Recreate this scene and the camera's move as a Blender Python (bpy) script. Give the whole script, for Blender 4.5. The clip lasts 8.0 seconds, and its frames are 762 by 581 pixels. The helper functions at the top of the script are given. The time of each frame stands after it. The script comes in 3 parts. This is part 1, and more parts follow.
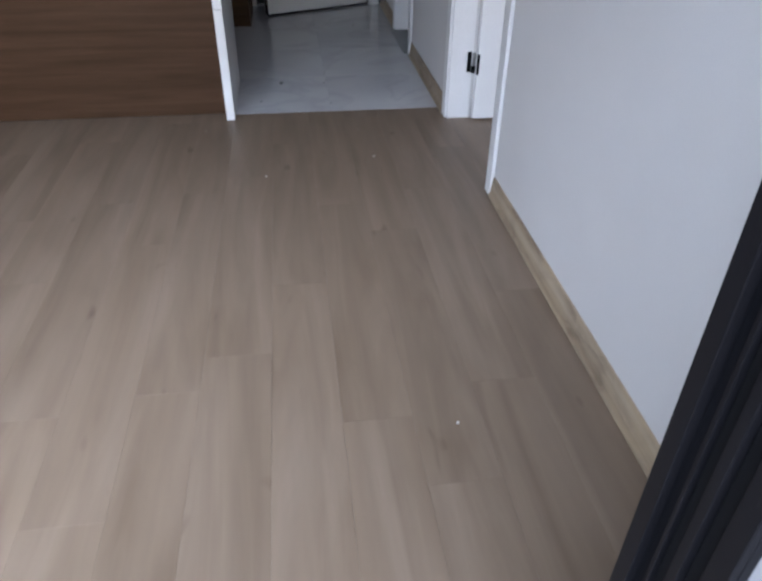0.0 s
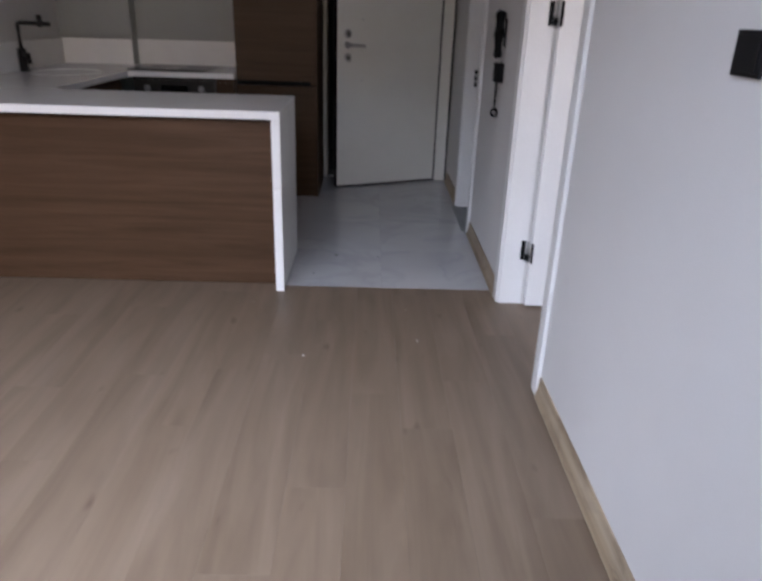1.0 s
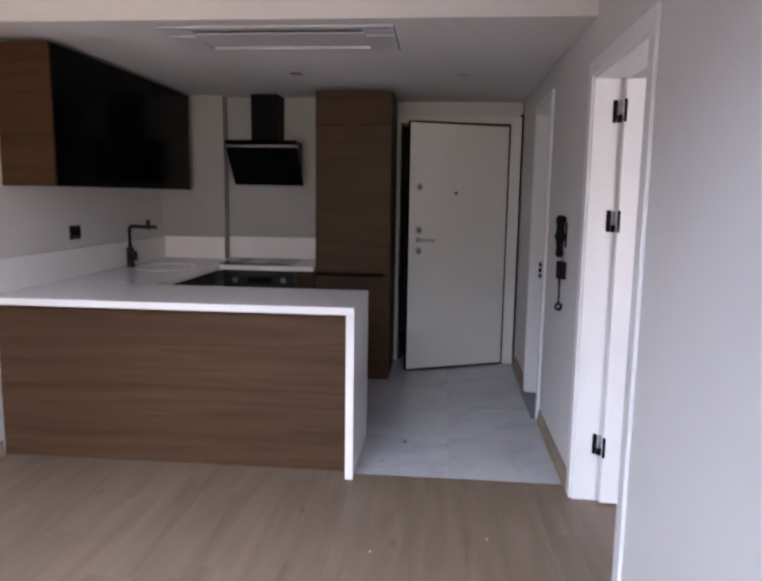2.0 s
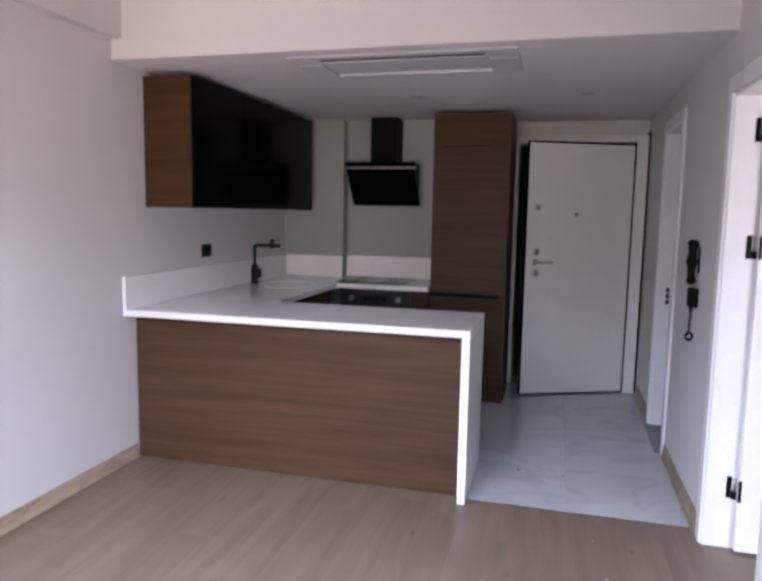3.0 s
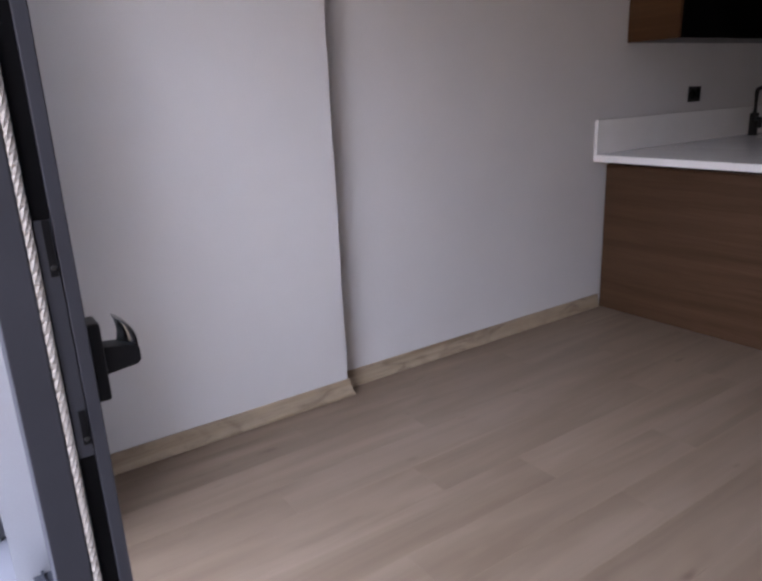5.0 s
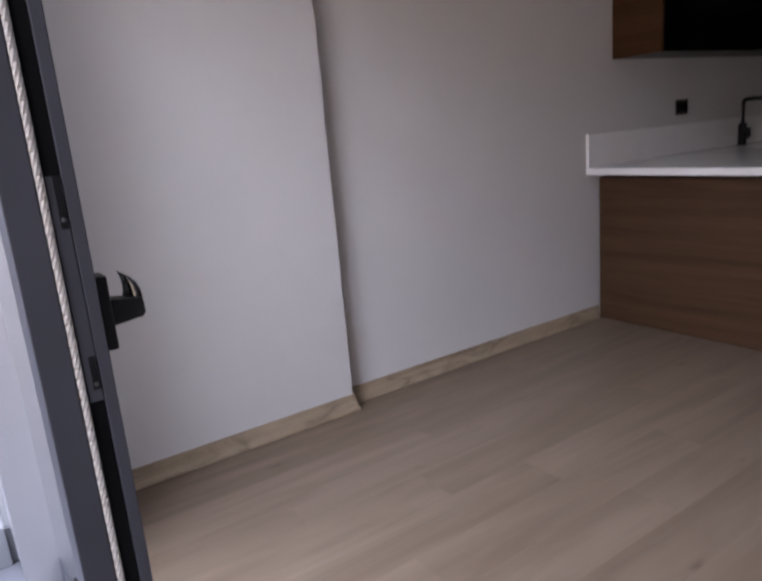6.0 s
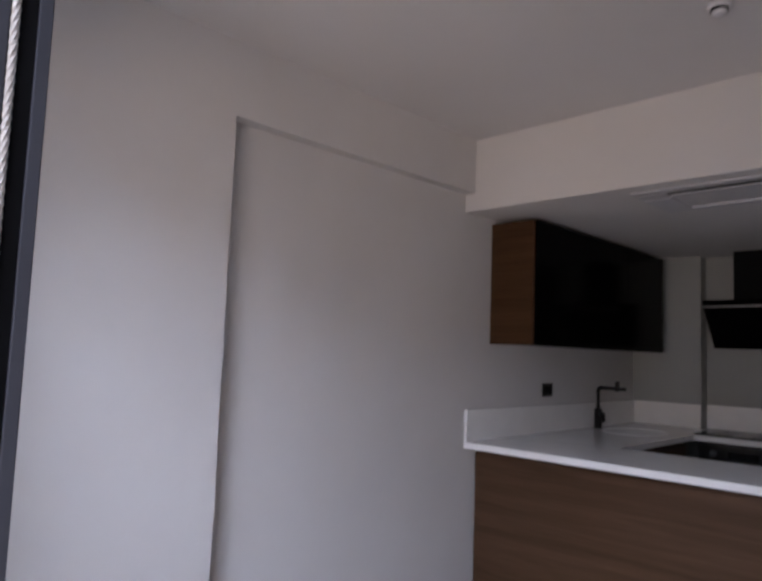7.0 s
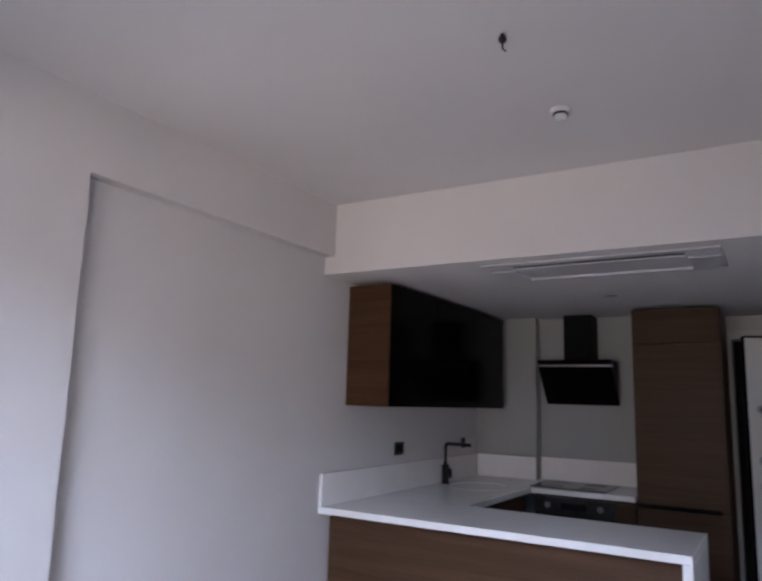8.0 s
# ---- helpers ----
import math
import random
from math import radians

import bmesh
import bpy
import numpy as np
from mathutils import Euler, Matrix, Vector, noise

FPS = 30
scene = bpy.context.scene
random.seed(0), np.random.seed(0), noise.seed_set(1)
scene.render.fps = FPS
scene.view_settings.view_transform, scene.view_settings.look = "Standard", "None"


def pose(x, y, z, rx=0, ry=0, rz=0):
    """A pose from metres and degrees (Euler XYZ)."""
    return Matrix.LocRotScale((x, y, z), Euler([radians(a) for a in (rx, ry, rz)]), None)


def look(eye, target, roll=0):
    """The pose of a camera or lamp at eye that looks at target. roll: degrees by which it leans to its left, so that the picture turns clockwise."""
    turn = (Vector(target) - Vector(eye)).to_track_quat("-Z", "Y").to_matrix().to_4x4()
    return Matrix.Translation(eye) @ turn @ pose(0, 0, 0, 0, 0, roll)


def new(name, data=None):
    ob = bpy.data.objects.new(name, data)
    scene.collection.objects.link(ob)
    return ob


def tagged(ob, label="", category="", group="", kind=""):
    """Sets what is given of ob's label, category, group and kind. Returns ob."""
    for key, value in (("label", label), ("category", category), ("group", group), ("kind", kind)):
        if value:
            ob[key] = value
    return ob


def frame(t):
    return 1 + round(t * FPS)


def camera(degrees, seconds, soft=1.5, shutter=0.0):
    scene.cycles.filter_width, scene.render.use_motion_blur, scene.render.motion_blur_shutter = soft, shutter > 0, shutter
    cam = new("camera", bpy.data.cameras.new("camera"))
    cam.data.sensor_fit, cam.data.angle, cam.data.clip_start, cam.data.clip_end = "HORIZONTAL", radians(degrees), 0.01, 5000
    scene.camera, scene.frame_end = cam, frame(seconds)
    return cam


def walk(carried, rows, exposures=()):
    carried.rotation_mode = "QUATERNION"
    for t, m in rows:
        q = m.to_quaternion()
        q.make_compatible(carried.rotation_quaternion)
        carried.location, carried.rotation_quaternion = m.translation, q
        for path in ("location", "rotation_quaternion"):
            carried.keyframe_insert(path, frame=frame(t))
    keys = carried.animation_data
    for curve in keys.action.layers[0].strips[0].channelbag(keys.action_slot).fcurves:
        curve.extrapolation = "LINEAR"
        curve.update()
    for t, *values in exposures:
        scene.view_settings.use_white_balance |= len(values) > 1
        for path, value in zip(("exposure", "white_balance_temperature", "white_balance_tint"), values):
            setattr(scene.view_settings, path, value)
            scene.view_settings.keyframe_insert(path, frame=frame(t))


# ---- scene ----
cam = camera(60.2, 8.0, soft=2.6, shutter=0.3)
PATH = [
    (0, (0.309, -3.388, 1.286), (0.533, -1.777, 0.123), 0.7),
    (0.5, (0.372, -3.268, 1.304), (0.626, -1.553, 0.306), 2.0),
    (1, (0.432, -3.18, 1.367), (0.475, -1.339, 0.587), 1.9),
    (1.5, (0.46, -3.217, 1.421), (0.339, -1.296, 0.878), 2.0),
    (1.7, (0.451, -3.239, 1.449), (0.324, -1.288, 1.027), 1.6),
    (2.8, (0.395, -3.277, 1.527), (-0.046, -1.334, 1.355), 0.1),
    (3, (0.397, -3.267, 1.507), (-0.112, -1.348, 1.27), 1.0),
    (3.5, (0.391, -3.225, 1.449), (-0.402, -1.443, 1.005), 3.6),
    (4, (0.384, -3.18, 1.413), (-0.759, -1.638, 0.846), 1.9),
    (4.5, (0.425, -3.138, 1.303), (-1.04, -1.891, 0.759), 1.7),
    (4.7, (0.412, -3.124, 1.324), (-1.12, -1.967, 0.76), 0.1),
    (5.8, (0.462, -3.137, 1.217), (-1.19, -2.156, 0.662), -5.4),
    (6, (0.482, -3.152, 1.23), (-1.136, -2.076, 0.759), -5.0),
    (6.2, (0.485, -3.164, 1.256), (-1.135, -2.054, 0.879), -2.9),
    (6.5, (0.496, -3.184, 1.308), (-1.051, -1.924, 1.169), -1.2),
    (6.7, (0.475, -3.2, 1.342), (-1.014, -1.866, 1.328), 0.3),
    (7, (0.43, -3.227, 1.44), (-0.972, -1.811, 1.625), 2.1),
    (7.2, (0.42, -3.24, 1.48), (-0.922, -1.776, 1.711), 2.6),
    (7.5, (0.405, -3.258, 1.511), (-0.844, -1.722, 1.794), 2.4),
    (8, (0.378, -3.29, 1.55), (-0.649, -1.606, 1.88), 1.7),
]
EXPO = [(0.0, -0.42, 6050, 14), (0.6, -0.40, 6250, 17), (1.5, -0.20, 6350, 20), (3.0, 0.40, 6050, 24), (3.6, 0.28, 6000, 24), (4.5, -0.58, 6150, 24), (6.0, -0.96, 6400, 23), (6.5, -1.04, 6300, 23), (7.0, -0.84, 6050, 21), (7.5, -0.58, 5850, 20), (8.0, -0.38, 5700, 20)]
walk(cam, [(t, look(eye, target, roll)) for t, eye, target, roll in PATH], EXPO)

# ---- world and daylight ----
world = bpy.data.worlds.new("daylight")
scene.world = world
world.use_nodes = True
_wn, _wl = world.node_tree.nodes, world.node_tree.links
sky = _wn.new("ShaderNodeTexSky")
sky.sky_type, sky.sun_disc = "NISHITA", False
sky.sun_elevation, sky.sun_rotation = radians(38), radians(20)
_wn["Background"].inputs["Strength"].default_value = 0.10
_wl.new(sky.outputs["Color"], _wn["Background"].inputs["Color"])


def area(name, eye, target, sx, sy, power, color):
    d = bpy.data.lights.new(name, "AREA")
    d.shape, d.size, d.size_y, d.energy, d.color = "RECTANGLE", sx, sy, power, color
    ob = new(name, d)
    ob.matrix_world = look(eye, target)
    return ob


# the open sky beyond the balcony, the light thrown back from the street below the skyline, and an added fill lamp in
# the unseen bedroom
area("sky_light", (-1.0, -6.4, 4.4), (-0.5, -2.4, 1.0), 7.6, 2.8, 1600, (0.745, 0.855, 1.0))
area("street_light", (0.6, -6.0, 0.9), (-0.5, -2.4, 1.5), 4.6, 1.6, 165, (1.0, 0.79, 0.58))
area("bedroom_fill_light", (2.3, -2.9, 1.5), (2.0, 0.0, 1.2), 1.4, 1.4, 17, (0.95, 0.95, 1.0))

# ---- plan, metres ----
LEFT, COL, RIGHT = -2.02, -1.945, 1.114
NICHE_Y, BEAM_Y = -1.742, -0.04
OUT_IN, OUT_OUT = -2.98, -3.16
BACK, STEP_Y, STEP_X, ENTRY = 2.50, 2.37, -1.46, 2.75
CEIL, KCEIL = 2.75, 2.312
TOP, SLAB = 0.919, 0.038
INNER_X, INNER_Y, BACK_FRONT = -1.34, 0.65, 1.85


# ---- materials ----
def material(name):
    m = bpy.data.materials.new(name)
    m.use_nodes = True
    return m, m.node_tree.nodes, m.node_tree.links, m.node_tree.nodes["Principled BSDF"]


def coords(n, l, scale, random_shift=False, source="pos"):
    """World position (or object position) scaled by axis, shifted by the object's random number if wanted."""
    if source == "pos":
        out = n.new("ShaderNodeNewGeometry").outputs["Position"]
    else:
        out = n.new("ShaderNodeTexCoord").outputs["Object"]
    if random_shift:
        info = n.new("ShaderNodeObjectInfo")
        mul = n.new("ShaderNodeMath")
        mul.operation, mul.inputs[1].default_value = "MULTIPLY", 37.0
        l.new(info.outputs["Random"], mul.inputs[0])
        add = n.new("ShaderNodeVectorMath")
        l.new(out, add.inputs[0])
        l.new(mul.outputs[0], add.inputs[1])
        out = add.outputs[0]
    mp = n.new("ShaderNodeMapping")
    mp.inputs["Scale"].default_value = scale
    l.new(out, mp.inputs["Vector"])
    return mp.outputs[0]


def noise_node(n, l, vec, scale, detail=4.0, rough=0.55, distort=0.0):
    t = n.new("ShaderNodeTexNoise")
    t.inputs["Scale"].default_value, t.inputs["Detail"].default_value = scale, detail
    t.inputs["Roughness"].default_value, t.inputs["Distortion"].default_value = rough, distort
    l.new(vec, t.inputs["Vector"])
    return t.outputs["Fac"]


def ramp(n, l, fac, stops):
    r = n.new("ShaderNodeValToRGB")
    while len(r.color_ramp.elements) < len(stops):
        r.color_ramp.elements.new(0.5)
    for e, (p, c) in zip(r.color_ramp.elements, stops):
        e.position, e.color = p, (*c, 1)
    l.new(fac, r.inputs["Fac"])
    return r.outputs["Color"]


def blend(n, l, a, b, fac, mode="MIX"):
    m = n.new("ShaderNodeMix")
    m.data_type, m.blend_type = "RGBA", mode
    for sock, v in ((m.inputs[0], fac), (m.inputs[6], a), (m.inputs[7], b)):
        if isinstance(v, (int, float)):
            sock.default_value = v
        elif isinstance(v, tuple):
            sock.default_value = (*v, 1)
        else:
            l.new(v, sock)
    return m.outputs[2]


def bump(n, l, p, height, strength, distance):
    b = n.new("ShaderNodeBump")
    b.inputs["Strength"].default_value, b.inputs["Distance"].default_value = strength, distance
    l.new(height, b.inputs["Height"])
    l.new(b.outputs[0], p.inputs["Normal"])


def mottled(name, c, rough, var=0.08, scale=3.0, fine=160.0, relief=0.0004, metal=0.0, spec=0.5):
    """Paint, plaster, stone or metal: one colour with broad stains, fine grain and slight relief."""
    m, n, l, p = material(name)
    v = coords(n, l, (1, 1, 1))
    a = noise_node(n, l, v, scale, 5)
    f = noise_node(n, l, v, fine, 3)
    lo, hi = tuple(x * (1 - var) for x in c), tuple(min(1, x * (1 + var)) for x in c)
    col = ramp(n, l, a, [(0.3, lo), (0.7, hi)])
    col = blend(n, l, col, ramp(n, l, f, [(0.3, (0.94,) * 3), (0.7, (1.0,) * 3)]), 0.6, "MULTIPLY")
    l.new(col, p.inputs["Base Color"])
    rr = n.new("ShaderNodeMapRange")
    rr.inputs["To Min"].default_value, rr.inputs["To Max"].default_value = rough * 0.85, min(1, rough * 1.15)
    l.new(a, rr.inputs["Value"])
    l.new(rr.outputs[0], p.inputs["Roughness"])
    p.inputs["Metallic"].default_value = metal
    p.inputs["Specular IOR Level"].default_value = spec
    if relief:
        bump(n, l, p, f, 0.5, relief)
    return m


def veneer(name, dark, mid, light, rough, along="x", spec=0.15, patches=0.0):
    """Wood veneer with straight grain along one axis."""
    m, n, l, p = material(name)
    s = {"x": (0.9, 22, 22), "y": (22, 0.9, 22), "z": (22, 22, 0.9)}[along]
    v = coords(n, l, s)
    big = noise_node(n, l, v, 1.0, 6, 0.6, 0.6)
    fine = noise_node(n, l, v, 7.0, 4, 0.6)
    col = ramp(n, l, big, [(0.28, dark), (0.5, mid), (0.74, light)])
    col = blend(n, l, col, ramp(n, l, fine, [(0.35, (0.80,) * 3), (0.6, (1,) * 3)]), 0.5, "MULTIPLY")
    if patches:
        smudge = noise_node(n, l, coords(n, l, {"x": (5, 14, 14), "y": (14, 5, 14), "z": (14, 14, 5)}[along]), 1.0, 4, 0.6, 0.8)
        col = blend(n, l, col, ramp(n, l, smudge, [(0.34, (0.56, 0.53, 0.52)), (0.5, (0.95, 0.94, 0.93)), (0.66, (1.08, 1.06, 1.0))]), patches, "MULTIPLY")
    l.new(col, p.inputs["Base Color"])
    p.inputs["Roughness"].default_value, p.inputs["Specular IOR Level"].default_value = rough, spec
    bump(n, l, p, fine, 0.25, 0.0003)
    return m


def laminate(name, dark, mid, light, rough):
    """Floor boards: each board has its own tone and its own grain along y, with soft bands and a few knots."""
    m, n, l, p = material(name)
    v = coords(n, l, (5.5, 0.55, 5.5), True)
    grain = noise_node(n, l, v, 1.5, 5, 0.55, 0.9)
    col = ramp(n, l, grain, [(0.24, dark), (0.5, mid), (0.76, light)])
    bands = noise_node(n, l, coords(n, l, (15, 0.5, 15), True), 1.0, 2, 0.45, 0.5)
    col = blend(n, l, col, ramp(n, l, bands, [(0.3, (0.87, 0.86, 0.85)), (0.7, (1.07, 1.07, 1.07))]), 0.45, "MULTIPLY")
    fine = noise_node(n, l, coords(n, l, (60, 5, 60), True), 1.0, 4, 0.6)
    col = blend(n, l, col, ramp(n, l, fine, [(0.35, (0.88,) * 3), (0.62, (1,) * 3)]), 0.35, "MULTIPLY")
    clouds = noise_node(n, l, coords(n, l, (7, 2.2, 7), True), 1.0, 2, 0.5, 0.3)
    col = blend(n, l, col, ramp(n, l, clouds, [(0.28, (0.80, 0.77, 0.74)), (0.46, (1,) * 3)]), 0.42, "MULTIPLY")
    knots = noise_node(n, l, coords(n, l, (17, 6, 17), True), 1.0, 1, 0.4, 0.2)
    col = blend(n, l, col, ramp(n, l, knots, [(0.17, (0.55, 0.48, 0.42)), (0.27, (1,) * 3)]), 0.7, "MULTIPLY")
    info = n.new("ShaderNodeObjectInfo")
    col = blend(n, l, col, ramp(n, l, info.outputs["Random"], [(0, (0.94, 0.94, 0.94)), (0.5, (0.96, 0.957, 0.953)), (1, (0.98, 0.975, 0.965))]), 1.0, "MULTIPLY")
    l.new(col, p.inputs["Base Color"])
    rr = n.new("ShaderNodeMapRange")
    rr.inputs["To Min"].default_value, rr.inputs["To Max"].default_value = rough - 0.06, rough + 0.08
    l.new(fine, rr.inputs["Value"])
    l.new(rr.outputs[0], p.inputs["Roughness"])
    p.inputs["Specular IOR Level"].default_value = 0.4
    bump(n, l, p, fine, 0.25, 0.0004)
    return m


def marble(name):
    m, n, l, p = material(name)
    v = coords(n, l, (1, 1, 1), True)
    cloud = noise_node(n, l, v, 1.6, 3, 0.5, 0.5)
    vein = noise_node(n, l, v, 1.3, 3, 0.5, 1.6)
    col = ramp(n, l, cloud, [(0.3, (0.42, 0.425, 0.44)), (0.7, (0.51, 0.51, 0.52))])
    col = blend(n, l, col, ramp(n, l, vein, [(0.45, (1, 1, 1)), (0.5, (0.80, 0.81, 0.83)), (0.55, (1, 1, 1))]), 0.45, "MULTIPLY")
    l.new(col, p.inputs["Base Color"])
    p.inputs["Roughness"].default_value, p.inputs["Specular IOR Level"].default_value = 0.06, 0.85
    return m


def glass(name):
    m, n, l, p = material(name)
    p.inputs["Base Color"].default_value = (0.96, 0.98, 0.98, 1)
    p.inputs["Roughness"].default_value, p.inputs["Transmission Weight"].default_value = 0.0, 1.0
    p.inputs["IOR"].default_value = 1.45
    return m


WALL = mottled("wall_paint", (0.635, 0.622, 0.612), 0.75, 0.03, 1.6, 220, 0.0006)
# Grey paint taken darker than it is, putting the kitchen's dimness into colour.
KWALL = mottled("dimmed_grey_wall_paint", (0.36, 0.372, 0.36), 0.6, 0.03, 1.6, 220, 0.0004)
CEILING = mottled("ceiling_paint", (0.68, 0.665, 0.655), 0.85, 0.03, 1.2, 200, 0.0004)
WHITE = mottled("white_lacquer", (0.77, 0.77, 0.765), 0.35, 0.02, 4, 90, 0.0001)
DOORWHITE = mottled("door_laminate", (0.70, 0.70, 0.66), 0.42, 0.02, 4, 120, 0.0002)
QUARTZ = mottled("white_quartz", (0.85, 0.845, 0.83), 0.12, 0.03, 6, 300, 0.0)
WALNUT = veneer("walnut_veneer", (0.052, 0.0265, 0.0135), (0.073, 0.0385, 0.0205), (0.093, 0.0505, 0.028), 0.45)
REDWALNUT = veneer("walnut_side_veneer", (0.047, 0.021, 0.0085), (0.067, 0.032, 0.0135), (0.088, 0.043, 0.019), 0.42)
TALLWOOD = veneer("walnut_tall_veneer", (0.044, 0.023, 0.011), (0.061, 0.033, 0.016), (0.076, 0.042, 0.022), 0.45)
OAK = veneer("oak_skirting", (0.26, 0.195, 0.128), (0.35, 0.275, 0.192), (0.42, 0.34, 0.25), 0.45, "y", 0.15, 0.75)
OAKX = veneer("oak_skirting_across", (0.26, 0.195, 0.128), (0.35, 0.275, 0.192), (0.42, 0.34, 0.25), 0.45, "x", 0.15, 0.75)
FLOOR = laminate("oak_laminate", (0.145, 0.102, 0.068), (0.191, 0.139, 0.097), (0.233, 0.175, 0.128), 0.44)
MARBLE = marble("polished_marble")
GROUT = mottled("grout", (0.16, 0.15, 0.14), 0.9)
BLACKGLASS = mottled("black_glass", (0.003, 0.003, 0.0035), 0.14, 0.1, 2, 50, 0.0, 0.0, 0.06)
BLACK = mottled("black_plastic", (0.011, 0.011, 0.012), 0.36, 0.1, 20, 300, 0.0001, 0.0, 0.32)
OVENGLASS = mottled("oven_glass", (0.012, 0.012, 0.013), 0.2, 0.3, 6, 50, 0.0, 0.0, 0.5)
OVENSTEEL = mottled("dark_oven_steel", (0.07, 0.066, 0.062), 0.3, 0.15, 14, 120, 0.0001, 1.0)
GLOSSBLACK = mottled("polished_black_handle", (0.13, 0.135, 0.14), 0.24, 0.05, 20, 300, 0.0, 1.0)
BLACKMETAL = mottled("black_metal", (0.006, 0.0065, 0.0075), 0.5, 0.1, 12, 200, 0.0001, 0.0, 0.06)
DARKSTEEL = mottled("dark_steel", (0.22, 0.22, 0.22), 0.35, 0.05, 10, 200, 0.0001, 1.0)
# Near-black copy of the anthracite, carrying the jamb's shade in its colour.
SHADEDALU = mottled("shaded_anthracite", (0.008, 0.008, 0.010), 0.5, 0.08, 8, 260, 0.0002, 0.0, 0.16)
ALU = mottled("anthracite_aluminium", (0.066, 0.068, 0.082), 0.42, 0.08, 8, 260, 0.0002)
# Also colours the strips that stand in for shade in narrow gaps.
RUBBER_SHADE = mottled("black_rubber_and_gap_shade", (0.007, 0.007, 0.008), 0.75, 0.1, 30, 200, 0.0002, 0.0, 0.1)
BRUSH = mottled("brush_pile", (0.55, 0.52, 0.48), 0.95, 0.15, 260, 500, 0.001)
CHROME = mottled("chrome", (0.72, 0.72, 0.73), 0.18, 0.04, 10, 100, 0.0, 1.0)
STEEL = mottled("brushed_steel", (0.50, 0.50, 0.50), 0.32, 0.05, 10, 200, 0.0001, 1.0)
SINKWHITE = mottled("sink_enamel", (0.78, 0.78, 0.77), 0.2, 0.03, 6, 100, 0.0)
GREYPLASTIC = mottled("grey_white_plastic", (0.56, 0.56, 0.58), 0.4, 0.03, 8, 100, 0.0001)
SILVER = mottled("silver_plastic", (0.78, 0.78, 0.80), 0.3, 0.03, 8, 100, 0.0)
DARKTILE = mottled("dark_stone", (0.10, 0.11, 0.115), 0.3, 0.2, 8, 100, 0.0002)
RENDER_COAT = mottled("white_masonry_paint", (0.47, 0.465, 0.48), 0.85, 0.04, 2, 140, 0.001)
BALCONY = mottled("balcony_tile", (0.30, 0.30, 0.33), 0.5, 0.08, 3, 80, 0.0003)
PVC = mottled("white_pvc", (0.52, 0.51, 0.50), 0.4, 0.03, 3, 60, 0.0001)
SILLSTONE = mottled("white_marble_sill", (0.80, 0.80, 0.80), 0.25, 0.05, 5, 60, 0.0)
# Near-black: the stairwell's lack of light is put into the wall colour.
DARKWALL = mottled("stairwell_shade", (0.07, 0.078, 0.09), 0.8, 0.05, 2, 140, 0.0004)
CRUMB = mottled("plaster_crumb", (0.55, 0.54, 0.52), 0.9, 0.1, 40, 300, 0.0)
GLASS = glass("clear_glass")


# ---- building helpers ----
def box(bm, x0, x1, y0, y1, z0, z1, bevel=0.0):
    m = Matrix.Translation(((x0 + x1) / 2, (y0 + y1) / 2, (z0 + z1) / 2)) @ Matrix.Diagonal((abs(x1 - x0), abs(y1 - y0), abs(z1 - z0), 1))
    made = bmesh.ops.create_cube(bm, size=1, matrix=m)
    if bevel:
        edges = {e for v in made["verts"] for e in v.link_edges}
        bmesh.ops.bevel(bm, geom=list(edges), offset=bevel, segments=2, affect="EDGES", profile=0.6)
    return bm


def boxes(*specs, bevel=0.0):
    bm = bmesh.new()
    for s in specs:
        box(bm, *s, bevel=bevel)
    return bm


def tube(bm, path, r, sides=14):
    """A round bar along a list of points, with capped ends."""
    pts = [Vector(p) for p in path]
    rings = []
    for i, p in enumerate(pts):
        a = pts[max(i - 1, 0)]
        b = pts[min(i + 1, len(pts) - 1)]
        q = (b - a).normalized().to_track_quat("Z", "Y")
        rr = r[i] if isinstance(r, (list, tuple)) else r
        rings.append([bm.verts.new(p + q @ Vector((rr * math.cos(2 * math.pi * k / sides), rr * math.sin(2 * math.pi * k / sides), 0))) for k in range(sides)])
    for u, v in zip(rings, rings[1:]):
        for k in range(sides):
            f = bm.faces.new((u[k], u[(k + 1) % sides], v[(k + 1) % sides], v[k]))
            f.smooth = True
    bm.faces.new(list(reversed(rings[0])))
    bm.faces.new(rings[-1])
    return bm


def lathe(bm, centre, axis, profile, sides=28):
    """A turned form: profile of (radius, height) along an axis from a centre."""
    q = Vector(axis).to_track_quat("Z", "Y")
    rings = [[bm.verts.new(Vector(centre) + q @ Vector((max(r, 1e-4) * math.cos(2 * math.pi * k / sides), max(r, 1e-4) * math.sin(2 * math.pi * k / sides), h))) for k in range(sides)] for r, h in profile]
    for u, v in zip(rings, rings[1:]):
        for k in range(sides):
            f = bm.faces.new((u[k], u[(k + 1) % sides], v[(k + 1) % sides], v[k]))
            f.smooth = True
    bm.faces.new(list(reversed(rings[0])))
    bm.faces.new(rings[-1])
    return bm


def thing(name, loc, label, category, group="", kind=""):
    ob = new(name)
    ob.empty_display_size = 0.1
    ob.location = loc
    return tagged(ob, label, category, group, kind)


def place(ob):
    at = Vector((0, 0, 0))
    while ob:
        at += ob.location
        ob = ob.parent
    return at


